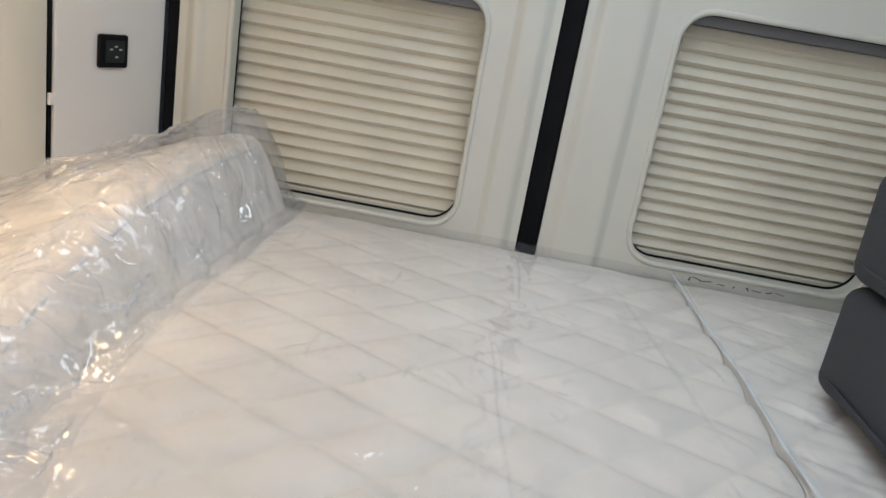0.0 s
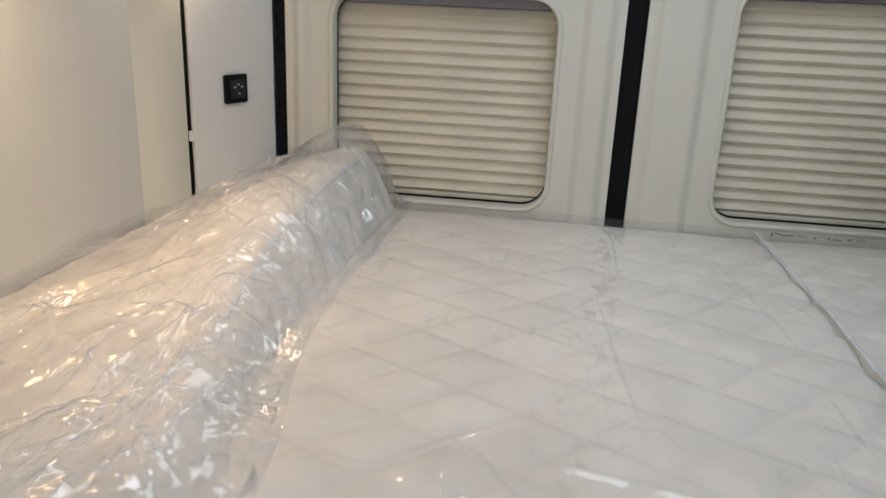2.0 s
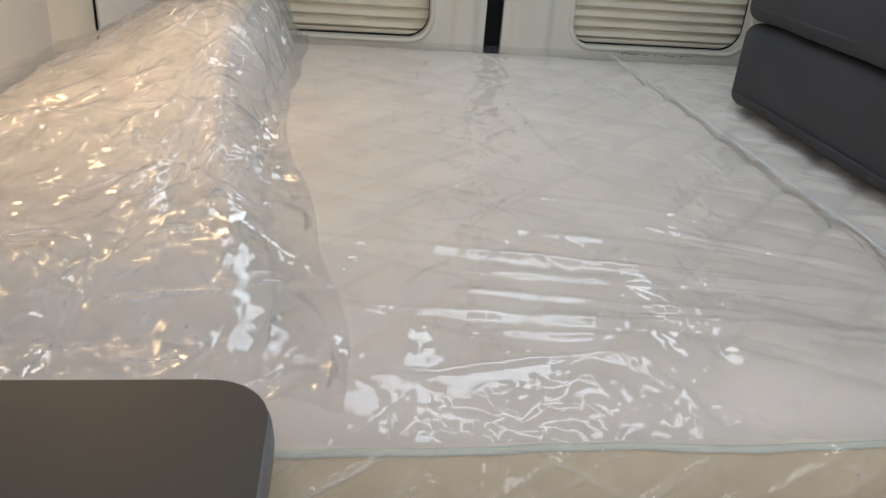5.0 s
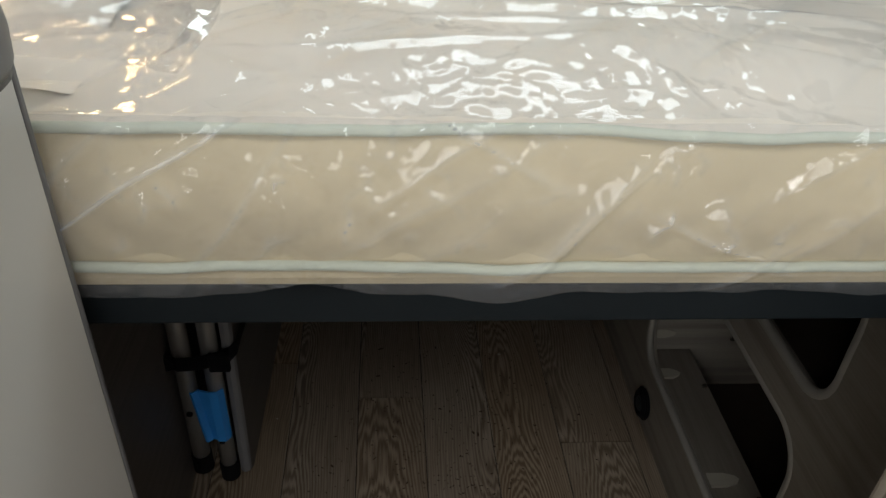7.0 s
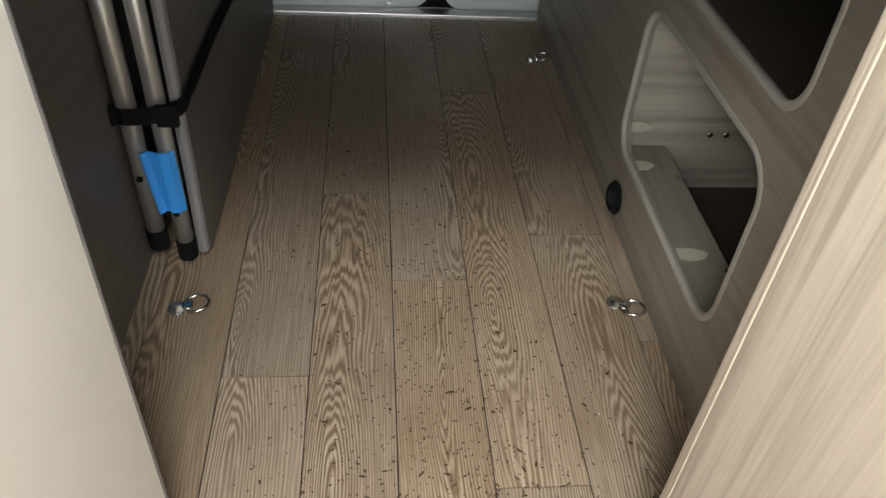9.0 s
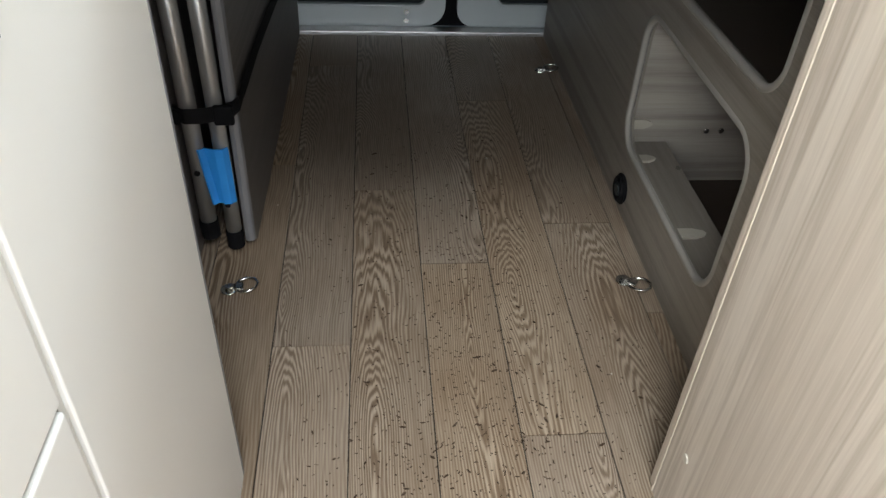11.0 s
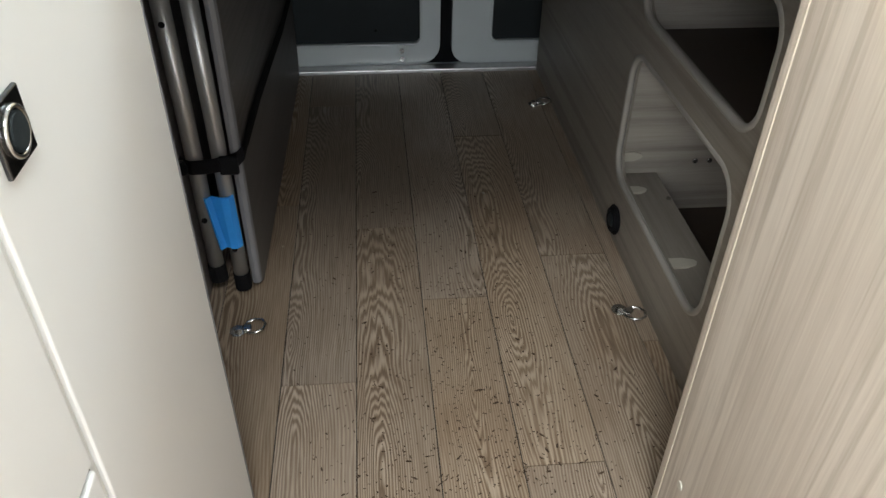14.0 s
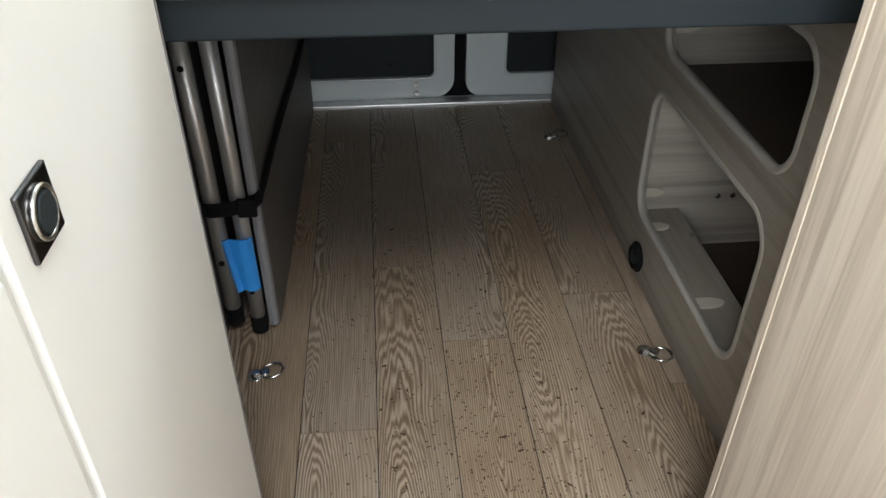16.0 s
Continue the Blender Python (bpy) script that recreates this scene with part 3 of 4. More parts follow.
def rear_door(name, x0, x1, hole, label):
    door = thing(name, ((x0 + x1) / 2, 1.44, 0.7), label, "door", kind="structure")
    u0, u1, v0, v1 = hole
    part("trim", plate([(x0, 0.70), (x1, 0.70), (x1, ZT), (x0, ZT)], [rounded(u0, u1, v0, v1, 0.055, 10)], "y", 1.44, 1.475), CREAM, door)
    lip = [(u, 1.441, v) for u, v in rounded(u0 - 0.004, u1 + 0.004, v0 - 0.004, v1 + 0.004, 0.058, 10)]
    part("window_frame", tube(lip, 0.006, True, 10, up=(0, 1, 0)), CREAM, door, "", True)
    for a, b in ((x0 + 0.012, u0 - 0.045), (u1 + 0.045, x1 - 0.012)):
        if b - a > 0.02:
            ease = lambda u: smooth01(a, a + 0.022, u) * smooth01(b, b - 0.022, u)
            part("rib", sheet(span(a, b, 24), span(0.70, ZT, 6), lambda u, v: (u, 1.4405 - 0.010 * ease(u), v)), CREAM, door, "", True)
    part("gasket", plate(rounded(u0 - 0.02, u1 + 0.02, v0 - 0.02, v1 + 0.02, 0.05), [rounded(u0 + 0.0015, u1 - 0.0015, v0 + 0.004, v1 - 0.002, 0.053, 10)], "y", 1.4755, 1.479), BLACK, door)
    blind = part("blind", pleats(u0 - 0.01, u1 + 0.01, v0 + 0.010, v1 - 0.022), BLIND, door, "beige pleated blind drawn down")
    part("bottom_bar", box(u0 - 0.01, u1 + 0.01, 1.486, 1.498, v0 - 0.01, v0 + 0.011, 0.002), BLIND, blind)
    part("cassette", box(u0 - 0.01, u1 + 0.01, 1.482, 1.51, v1 - 0.021, v1 + 0.02, 0.003), GREYEDGE, blind, "grey blind cassette")
    return door


def pleats(u0, u1, v0, v1):
    bm = bmesh.new()
    n = int((v1 - v0) / PITCH)
    rows = []
    for k in range(2 * n + 1):
        z = v0 + (v1 - v0) * k / (2 * n)
        y = 1.487 if k % 2 else 1.499
        z -= 0.005 if k % 2 else 0.0
        rows.append([bm.verts.new((u, y + 0.0006 * noise.noise(Vector((u * 9, k * 1.7, 0))), z + 0.0012 * noise.noise(Vector((u * 5, k * 2.3, 3))))) for u in span(u0, u1, 24)])
    for a, b in zip(rows, rows[1:]):
        for i in range(24):
            bm.faces.new((a[i], a[i + 1], b[i + 1], b[i]))
    return bm


rear_door("door_1", -0.512, 0.196, (-0.408, 0.064, 0.862, 1.295), "cream rear door with beige pleated window blind")
rear_door("door_2", 0.238, 0.954, (0.410, 0.862, 0.868, 1.335), "cream rear door with beige pleated window blind")
structure("trim_centre_seal", box(0.196, 0.238, 1.452, 1.55, 0.0, ZT, 0.004), BLACK, "black rubber seal between the rear doors")
structure("trim_left_seal", box(-0.537, -0.512, 1.446, 1.55, 0.0, ZT, 0.003), BLACK, "black rubber seal at the door edge")
structure("trim_right_seal", box(0.954, 0.980, 1.446, 1.55, 0.0, ZT, 0.003), BLACK, "black rubber seal at the door edge")
structure("trim_right_post", box(0.980, 1.11, 1.40, 1.56, 0.70, ZT, 0.004), CABWHITE, "off-white corner panel beside the rear door")
structure("trim_sill", box(-0.53, 0.97, 1.425, 1.50, 0.675, 0.70), BLACK, "dark shelf edge behind the bed")

# ---------------------------------------------------------------- rear doors, lower half under the bed


def lower_door(name, outer, hole, latch, label):
    door = thing(name, (sum(p[0] for p in outer) / len(outer), 1.43, 0.0), label, "door", kind="structure")
    part("panel", plate(outer, [hole], "y", 1.430, 1.452), VANPAINT, door)
    part("board", plate([(min(p[0] for p in hole) - 0.02, 0.03), (max(p[0] for p in hole) + 0.02, 0.03), (max(p[0] for p in hole) + 0.02, 0.67), (min(p[0] for p in hole) - 0.02, 0.67)], [], "y", 1.4525, 1.458), DARKPANEL, door, "dark inset lining board")
    part("lip", tube([(u, 1.431, v) for u, v in hole], 0.004, True, 8, up=(0, 1, 0)), VANPAINT, door, "", True)
    for sx in (0.25, 0.8):
        u = min(p[0] for p in hole) * (1 - sx) + max(p[0] for p in hole) * sx
        part("bolt", cylinder((u, 1.450, 0.10), "y", 0.004, 0.006, 10), BLACK, door)
    if latch:
        ob = part("latch", plate(rounded(0.060, 0.087, 0.012, 0.066, 0.012), [], "y", 1.424, 1.4295), VANPAINT, door)
        for v in (0.026, 0.050):
            part("bolt", cylinder((0.0735, 1.4225, v), "y", 0.007, 0.006, 12, 0.001), CHROME, ob)
    return door


lower_door("door_3", rounded(-0.53, 0.180, 0.008, 0.67, (0.0, 0.055, 0.0, 0.0)), rounded(-0.50, 0.127, 0.064, 0.66, 0.022), True, "white painted lower rear door with dark lining board")
lower_door("door_4", rounded(0.213, 0.97, 0.008, 0.67, (0.045, 0.0, 0.0, 0.0)), rounded(0.322, 0.94, 0.068, 0.66, 0.022), False, "white painted lower rear door with dark lining board")
structure("trim_gap", box(0.11, 0.28, 1.4535, 1.50, 0.0, 0.67), BLACK, "black rubber gap between the lower doors")
structure("threshold", box(-0.31, 0.47, 1.385, 1.424, -0.01, 0.010, 0.003), ALU, "worn aluminium threshold strip at the rear edge")

# ---------------------------------------------------------------- right locker with two cut-outs
WX = 0.450
locker = thing("storage_locker", (0.7, 0.7, 0.0), "grey wood-grain storage locker with two rounded openings", "locker")
low, high = (0.191, 0.640, 0.120, 0.374), (0.186, 0.640, 0.436, 0.606)
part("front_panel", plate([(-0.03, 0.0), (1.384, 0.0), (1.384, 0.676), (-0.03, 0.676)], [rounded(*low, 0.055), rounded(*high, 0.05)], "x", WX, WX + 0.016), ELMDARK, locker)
for o, r in ((low, 0.055), (high, 0.05)):
    part("edge_bead", tube([(WX + 0.004, u, v) for u, v in rounded(*o, r)], 0.0065, True, 10, up=(1, 0, 0)), EDGEBEAD, locker, "rounded grey edge bead", True)
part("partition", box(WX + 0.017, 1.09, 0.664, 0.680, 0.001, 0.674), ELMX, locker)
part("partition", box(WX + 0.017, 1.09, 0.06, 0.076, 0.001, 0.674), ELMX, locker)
part("shelf", box(WX + 0.017, 1.09, 0.077, 0.663, 0.378, 0.396), SHELFBROWN, locker, "dark brown shelf board")
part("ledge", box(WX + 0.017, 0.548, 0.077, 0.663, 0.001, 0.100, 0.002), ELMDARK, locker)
part("bottom_board", box(0.549, 1.087, 0.077, 0.663, 0.001, 0.008), SHELFBROWN, locker, "dark brown bottom board")
part("back_panel", box(1.088, 1.104, 0.06, 0.70, 0.001, 0.674), SHELFBROWN, locker)


def tab(pts, axis, w0, w1):
    part("tab", plate(pts, [], axis, w0, w1), PALETAB, locker, "pale plastic fixing tab")


def tongue(a, b, c, h):
    """A tab that narrows to a rounded tip: from a to b along u, centred on c."""
    return [(a, c - h), (a + (b - a) * 0.6, c - h), (b - 0.004, c - h * 0.5), (b, c), (b - 0.004, c + h * 0.5), (a + (b - a) * 0.6, c + h), (a, c + h)]


tab(tongue(WX + 0.018, 0.512, 0.139, 0.010), "y", 0.659, 0.6635)
tab(tongue(WX + 0.018, 0.506, 0.595, 0.011), "z", 0.1005, 0.105)
tab(tongue(WX + 0.018, 0.522, 0.366, 0.012), "z", 0.1005, 0.105)
tab(tongue(WX + 0.018, 0.520, 0.465, 0.010), "y", 0.659, 0.6635)
for x, y, z in ((0.623, 0.6625, 0.123), (0.653, 0.6625, 0.123)):
    part("screw", cylinder((x, y, z), "y", 0.0055, 0.004, 12, 0.001), CHROME, locker)
for y in (0.33, 0.565):
    part("screw", cylinder((0.540, y, 0.101), "z", 0.0045, 0.003, 12), CHROME, locker)
grommet = thing("cable_grommet", (WX, 0.58, 0.045), "round black plastic grommet in the locker panel", "grommet")
part("flange", cylinder((WX - 0.004, 0.580, 0.046), "x", 0.030, 0.008, 28, 0.003), BLACK, grommet)
part("rim", tube([(WX - 0.009, 0.58 + 0.021 * math.cos(a), 0.046 + 0.021 * math.sin(a)) for a in span(0, math.tau * 23 / 24, 23)], 0.004, True, 8, up=(1, 0, 0)), BLACK, grommet, "", True)
part("plug", cylinder((WX - 0.010, 0.580, 0.046), "x", 0.014, 0.006, 20, 0.002), DARKPANEL, grommet)

# near wood panel beside the passage
unit = thing("wardrobe_unit", (0.6, -0.6, 0.0), "tall cabinet side in pale greyed elm laminate", "cabinet")
part("side_panel", box(0.332, 0.350, -1.30, -0.040, 0.0, 0.86, 0.001), ELM, unit)
part("edge_band", box(0.3312, 0.350, -0.0398, -0.0368, 0.0, 0.86, 0.0006), PALEBAND, unit, "pale edge band")
part("lipping", box(0.3325, 0.350, -0.0366, -0.022, 0.0, 0.86, 0.005, 3), ELM, unit, "rounded wood lipping")
part("carcass", box(0.351, 1.09, -1.30, -0.05, 0.0, 0.86), ELM, unit)
for y, z in ((-0.080, 0.126), (-0.080, 0.80)):
    part("screw_cap", cylinder((0.3315, y, z), "x", 0.006, 0.002, 14), PALETAB, unit)

# ---------------------------------------------------------------- left side under the bed
structure("wall_recess", box(-0.335, -0.318, 0.02, 1.384, 0.0, 0.674), BOARD, "dark grey locker wall under the bed")

table = thing("folding_table", (-0.25, 0.8, 0.0), "folded table with dark board and grey tube legs, strapped upright", "table")
bm = plate(rounded(0.482, 1.383, 0.003, 0.655, 0.02), [], "x", -0.237, -0.220)
bm.transform(Matrix.Translation((-0.2285, 0.482, 0)) @ Matrix.Rotation(radians(-0.9), 4, "Z") @ Matrix.Translation((0.2285, -0.482, 0)))
part("tabletop", bm, BOARD, table)
part("edge_band", tube([(-0.2285, 0.481, z) for z in (0.016, 0.2, 0.45, 0.64)], 0.0092, sides=8), GREYEDGE, table, "grey plastic edge band")
for x, r, dy, lift in ((-0.296, 0.0135, 0.0, 0.030), (-0.257, 0.0128, 0.003, 0.006)):
    leg = part("leg", tube([(x + 0.004, 0.474 + dy, lift + 0.03), (x + 0.004, 0.470 + dy, 0.35), (x + 0.003, 0.462 + dy, 0.60)], r, sides=18), ANODISED, table, "grey anodised tube leg", True)
    part("foot", tube([(x + 0.004, 0.474 + dy, lift), (x + 0.004, 0.474 + dy, lift + 0.006), (x + 0.004, 0.474 + dy, lift + 0.034)], r + 0.002, sides=16), BLACK, leg)
    for z in ((0.165, 0.50) if x < -0.28 else (0.10, 0.545)):
        part("button", cylinder((x + 0.003, 0.474 - r + dy - (0.006 if z > 0.3 else 0.0), z), "y", 0.0048, 0.007, 12), BLACK, leg)
part("upper_sleeve", tube([(-0.3, 0.462, 0.56), (-0.3005, 0.461, 0.64)], 0.0165, sides=16), BLACK, table)
clip = [(-0.291, 0.464), (-0.2895, 0.4575), (-0.286, 0.456), (-0.279, 0.463), (-0.272, 0.461), (-0.262, 0.4575), (-0.250, 0.458), (-0.243, 0.468), (-0.2465, 0.470), (-0.251, 0.4615), (-0.262, 0.461), (-0.272, 0.4645), (-0.279, 0.4665), (-0.286, 0.4595), (-0.2875, 0.461), (-0.288, 0.465)]
bm = plate(clip, [], "z", 0.105, 0.208)
for v in bm.verts:
    v.co.x += 0.002 + (0.011 if v.co.x < -0.27 else 0.002) * (0.208 - v.co.z) / 0.103
part("clip", bm, BLUE, table, "bright blue plastic clip")

strap = thing("strap", (-0.25, 0.48, 0.3), "black webbing strap round the folded table", "strap")


def band(points, h):
    """A webbing band standing upright along points."""
    bm = bmesh.new()
    rows = []
    for p in points:
        p = Vector(p)
        rows.append([bm.verts.new(p + Vector((0, 0, -h))), bm.verts.new(p + Vector((0, 0, h)))])
    for a, b in zip(rows, rows[1:]):
        bm.faces.new((a[0], b[0], b[1], a[1]))
    bmesh.ops.solidify(bm, geom=list(bm.faces), thickness=0.0025)
    return bm


part("band", band([(-0.316, 0.472, 0.272), (-0.307, 0.459, 0.271), (-0.295, 0.452, 0.270), (-0.278, 0.453, 0.270), (-0.260, 0.455, 0.271), (-0.240, 0.462, 0.272), (-0.224, 0.468, 0.275), (-0.2155, 0.478, 0.280), (-0.2145, 0.53, 0.284)], 0.013), STRAP, strap)
part("tail", band([(-0.2145, 0.52, 0.283), (-0.2115, 0.70, 0.281), (-0.208, 0.90, 0.267), (-0.2045, 1.10, 0.252), (-0.2015, 1.30, 0.250), (-0.2005, 1.37, 0.252)], 0.0155), STRAP, strap)
part("buckle", box(-0.252, -0.222, 0.450, 0.460, 0.255, 0.287, 0.003), BLACK, strap, "black plastic buckle")
part("knob", cylinder((-0.313, 0.460, 0.268), "y", 0.015, 0.012, 18, 0.003), BLACK, strap)

for leaning in (table, strap):
    leaning.location.x -= 0.006

# ---------------------------------------------------------------- kitchen cabinet with worktop
CX = -0.190
cabinet = thing("kitchen_cabinet", (-0.43, -0.5, 0.0), "white laminate cabinet with drawer fronts and push lock", "cabinet")
part("carcass", box(XL + 0.005, CX - 0.019, -1.15, 0.012, 0.0, 0.888), CABWHITE, cabinet)
part("side_panel", box(CX - 0.018, CX, -0.288, 0.008, 0.0, 0.888, 0.0015), CABWHITE, cabinet)
part("edge_band", box(CX - 0.0185, CX, 0.0085, 0.0145, 0.0, 0.888, 0.0015), GREYEDGE, cabinet, "grey edge band")
for z0, z1 in ((0.002, 0.505), (0.511, 0.707), (0.713, 0.885)):
    part("drawer_front", box(CX - 0.018, CX, -1.145, -0.296, z0, z1, 0.003, 3), CABWHITE, cabinet)
part("groove", box(CX - 0.017, CX - 0.004, -0.2955, -0.2885, 0.0, 0.888), WALLWHITE, cabinet, "pale strip in the panel joint")
lock = part("lock_plate", box(CX, CX + 0.003, -0.271, -0.235, 0.694, 0.730, 0.001), DARKCHROME, cabinet, "square dark chrome lock plate")
part("rosette", tube([(CX + 0.004, -0.253 + 0.0125 * math.cos(a), 0.712 + 0.0125 * math.sin(a)) for a in span(0, math.tau * 23 / 24, 23)], 0.0015, True, 8, up=(1, 0, 0)), CHROME, lock, "", True)
part("button", cylinder((CX + 0.004, -0.253, 0.712), "x", 0.0105, 0.004, 20, 0.001), DARKPANEL, lock, "dark push button")

worktop = tagged(part("worktop", plate(rounded(XL + 0.002, -0.167, -1.15, -0.006, (0.0, 0.0, 0.040, 0.0)), [], "z", 0.890, 0.930), GREYTOP), "dark grey-brown worktop with rounded corner", "worktop")
rim = [(-0.167, -1.15), (-0.167, -0.046), *[(-0.207 + 0.040 * math.cos(a), -0.046 + 0.040 * math.sin(a)) for a in span(0.15, math.pi / 2, 7)], (XL + 0.004, -0.006)]
part("edge_band", tube([(u - 0.0002, v, 0.910) for u, v in rim], 0.0035, sides=8, flat=5.2), GREYEDGE, worktop, "smooth grey edge band", True)


# ---------------------------------------------------------------- bed
bed = thing("bed_base", (0.2, 0.7, 0.68), "anthracite steel bed frame under the mattresses", "bed")
part("front_rail", box(-0.33, 1.09, 0.052, 0.076, 0.680, 0.716, 0.003, 3), ANTHRACITE, bed)
part("base_board", box(-0.335, 1.09, 0.077, 1.42, 0.684, 0.706), DARKPANEL, bed)

YM, ZB, ZM = 0.034, 0.736, 0.850
SEAM = 0.509


def quilt(a, b, size):
    """Depth of diamond stitching at (a, b): 0 on the seams, 1 in the pads."""
    u, v = (a + b) / size, (a - b) / size
    d = min(abs(u - round(u)), abs(v - round(v)))
    return min(1.0, d * 4.0) ** 0.5


def pads(x, y):
    """Height of the stitched lattice on the mattress top: 0 on the seams, about 1 in the pads."""
    ax, ay, bx, by = 0.0767, -0.0408, 0.0735, 0.0755
    dx, dy, det = x - 0.218, y - 0.742, ax * by - ay * bx
    a, b = (dx * by - dy * bx) / det, (dy * ax - dx * ay) / det
    ca, cb = np.floor(a).astype(int), np.floor(b).astype(int)
    tilt = np.random.RandomState(17).uniform(-0.22, 0.22, (2, 997))
    cell = (ca * 31 + cb * 57) % 997
    d = np.minimum(np.abs(a - np.round(a)) * 0.084, np.abs(b - np.round(b)) * 0.100)
    swell = np.sqrt(np.clip(d / 0.022, 0, 1))
    return swell * (0.85 + tilt[0][cell] * (a - ca - 0.5) * 2 + tilt[1][cell] * (b - cb - 0.5) * 2)


def wander(x, seed):
    return 0.004 * noise.noise(Vector((x * 7, seed, 0))) + 0.0015 * noise.noise(Vector((x * 23, seed, 5)))


def mattress(name, x0, x1, label):
    """A quilted mattress with a piped front edge."""
    ob = thing(name, ((x0 + x1) / 2, 0.7, ZB), label, "mattress", "mattresses on the bed")

    def top(x, y, glinting):
        edge = np.clip(np.minimum(np.minimum((x - x0) / 0.012, (x1 - x) / 0.012), (1.425 - y) / 0.03), 0, 1)
        front = ease(YM - 0.01, YM + 0.10, y)
        z = ZM - 0.024 - 0.004 * (1 - edge) ** 2 + 0.017 * front
        return x, y, z + 0.0125 * (1 - 0.8 * ease(1.30, 1.41, y)) * pads(x, y) * np.minimum(1, 0.3 + front) + 0.005 * ripple(x * 3, y * 3, 1)

    grid_part("top_cover", span(x0, x1, int((x1 - x0) / 0.006)), span(YM + 0.004, 1.424, 230), top, FABRIC, ob, "quilted cream cover")

    def side(x, s):
        z = ZB + 0.008 + (ZM - ZB - 0.026) * s
        bulge = math.sin(math.pi * s)
        return (x, YM + 0.004 - 0.010 * bulge - 0.0032 * quilt(x, z * 1.0, 0.075) + 0.003 * fbm(x * 5, z * 5, 9), z)

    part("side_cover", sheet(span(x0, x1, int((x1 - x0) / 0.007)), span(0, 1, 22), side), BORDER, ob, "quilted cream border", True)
    part("piping", tube([(x, YM - 0.002 + wander(x, 3), ZM - 0.015 + wander(x, 1)) for x in span(x0, x1, 90)], 0.0033, sides=10), PIPING, ob, "pale green piping", True)
    part("piping", tube([(x, YM - 0.002 + wander(x, 8), ZB + 0.006 + wander(x, 6)) for x in span(x0, x1, 90)], 0.0036, sides=10), PIPING, ob, "pale green piping", True)
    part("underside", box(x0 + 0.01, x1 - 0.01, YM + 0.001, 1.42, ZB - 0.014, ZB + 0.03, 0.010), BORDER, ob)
    return ob


mattress("mattress", XL + 0.012, SEAM - 0.0006, "cream quilted mattress in clear packing film, on the bed")
mattress("mattress", SEAM + 0.0006, 1.085, "narrow cream quilted mattress in clear packing film")


# taut folds across the bed: ends in x and y, height, half width
FOLDS = [
    (0.00, 0.316, 0.32, 0.264, 0.0028, 0.0116), (-0.02, 0.277, 0.34, 0.243, 0.0030, 0.0123), (0.03, 0.268, 0.36, 0.230, 0.0013, 0.0043),
    (-0.04, 0.242, 0.28, 0.190, 0.0026, 0.0109), (0.00, 0.162, 0.14, 0.154, 0.0026, 0.0087), (-0.12, 0.095, 0.14, 0.134, 0.0017, 0.0072),
    (0.19, 0.412, 0.47, 0.285, 0.0024, 0.0101), (0.24, 0.372, 0.40, 0.300, 0.0013, 0.0043), (0.07, 0.490, 0.31, 0.432, 0.0028, 0.0116),
    (0.07, 0.375, 0.32, 0.322, 0.0031, 0.0130), (-0.05, 0.458, 0.07, 0.563, 0.0015, 0.0051), (-0.03, 0.392, 0.03, 0.412, 0.0013, 0.0043),
    (-0.16, 0.350, 0.50, 0.215, 0.0052, 0.0174), (-0.14, 0.205, 0.46, 0.150, 0.0043, 0.0145), (0.10, 0.200, 0.48, 0.120, 0.0022, 0.0072),
    (0.17, 0.045, 0.14, 0.115, 0.0021, 0.0087), (0.30, 0.100, 0.40, 0.050, 0.0017, 0.0058), (0.36, 0.130, 0.47, 0.060, 0.0022, 0.0072),
    (0.36, 1.300, 0.44, 0.720, 0.0024, 0.0080), (0.42, 0.700, 0.43, 0.560, 0.0013, 0.0043), (0.16, 0.950, 0.20, 0.520, 0.0026, 0.0087),
    (0.17, 1.410, 0.21, 1.200, 0.0028, 0.0116), (0.24, 1.410, 0.22, 1.220, 0.0024, 0.0101), (0.20, 1.400, 0.20, 1.050, 0.0017, 0.0072),
]
NARROWFOLDS = [
    (0.53, 1.180, 0.80, 1.080, 0.0028, 0.0116), (0.54, 1.050, 0.62, 0.980, 0.0024, 0.0101), (0.53, 0.920, 0.60, 0.840, 0.0024, 0.0101),
    (0.52, 0.760, 0.60, 0.700, 0.0023, 0.0094), (0.53, 0.600, 0.61, 0.520, 0.0024, 0.0101), (0.52, 0.440, 0.60, 0.400, 0.0021, 0.0087),
    (0.53, 0.300, 0.60, 0.220, 0.0021, 0.0087), (0.53, 0.180, 0.66, 0.100, 0.0021, 0.0087), (0.55, 1.300, 0.90, 1.220, 0.0030, 0.0101),
]


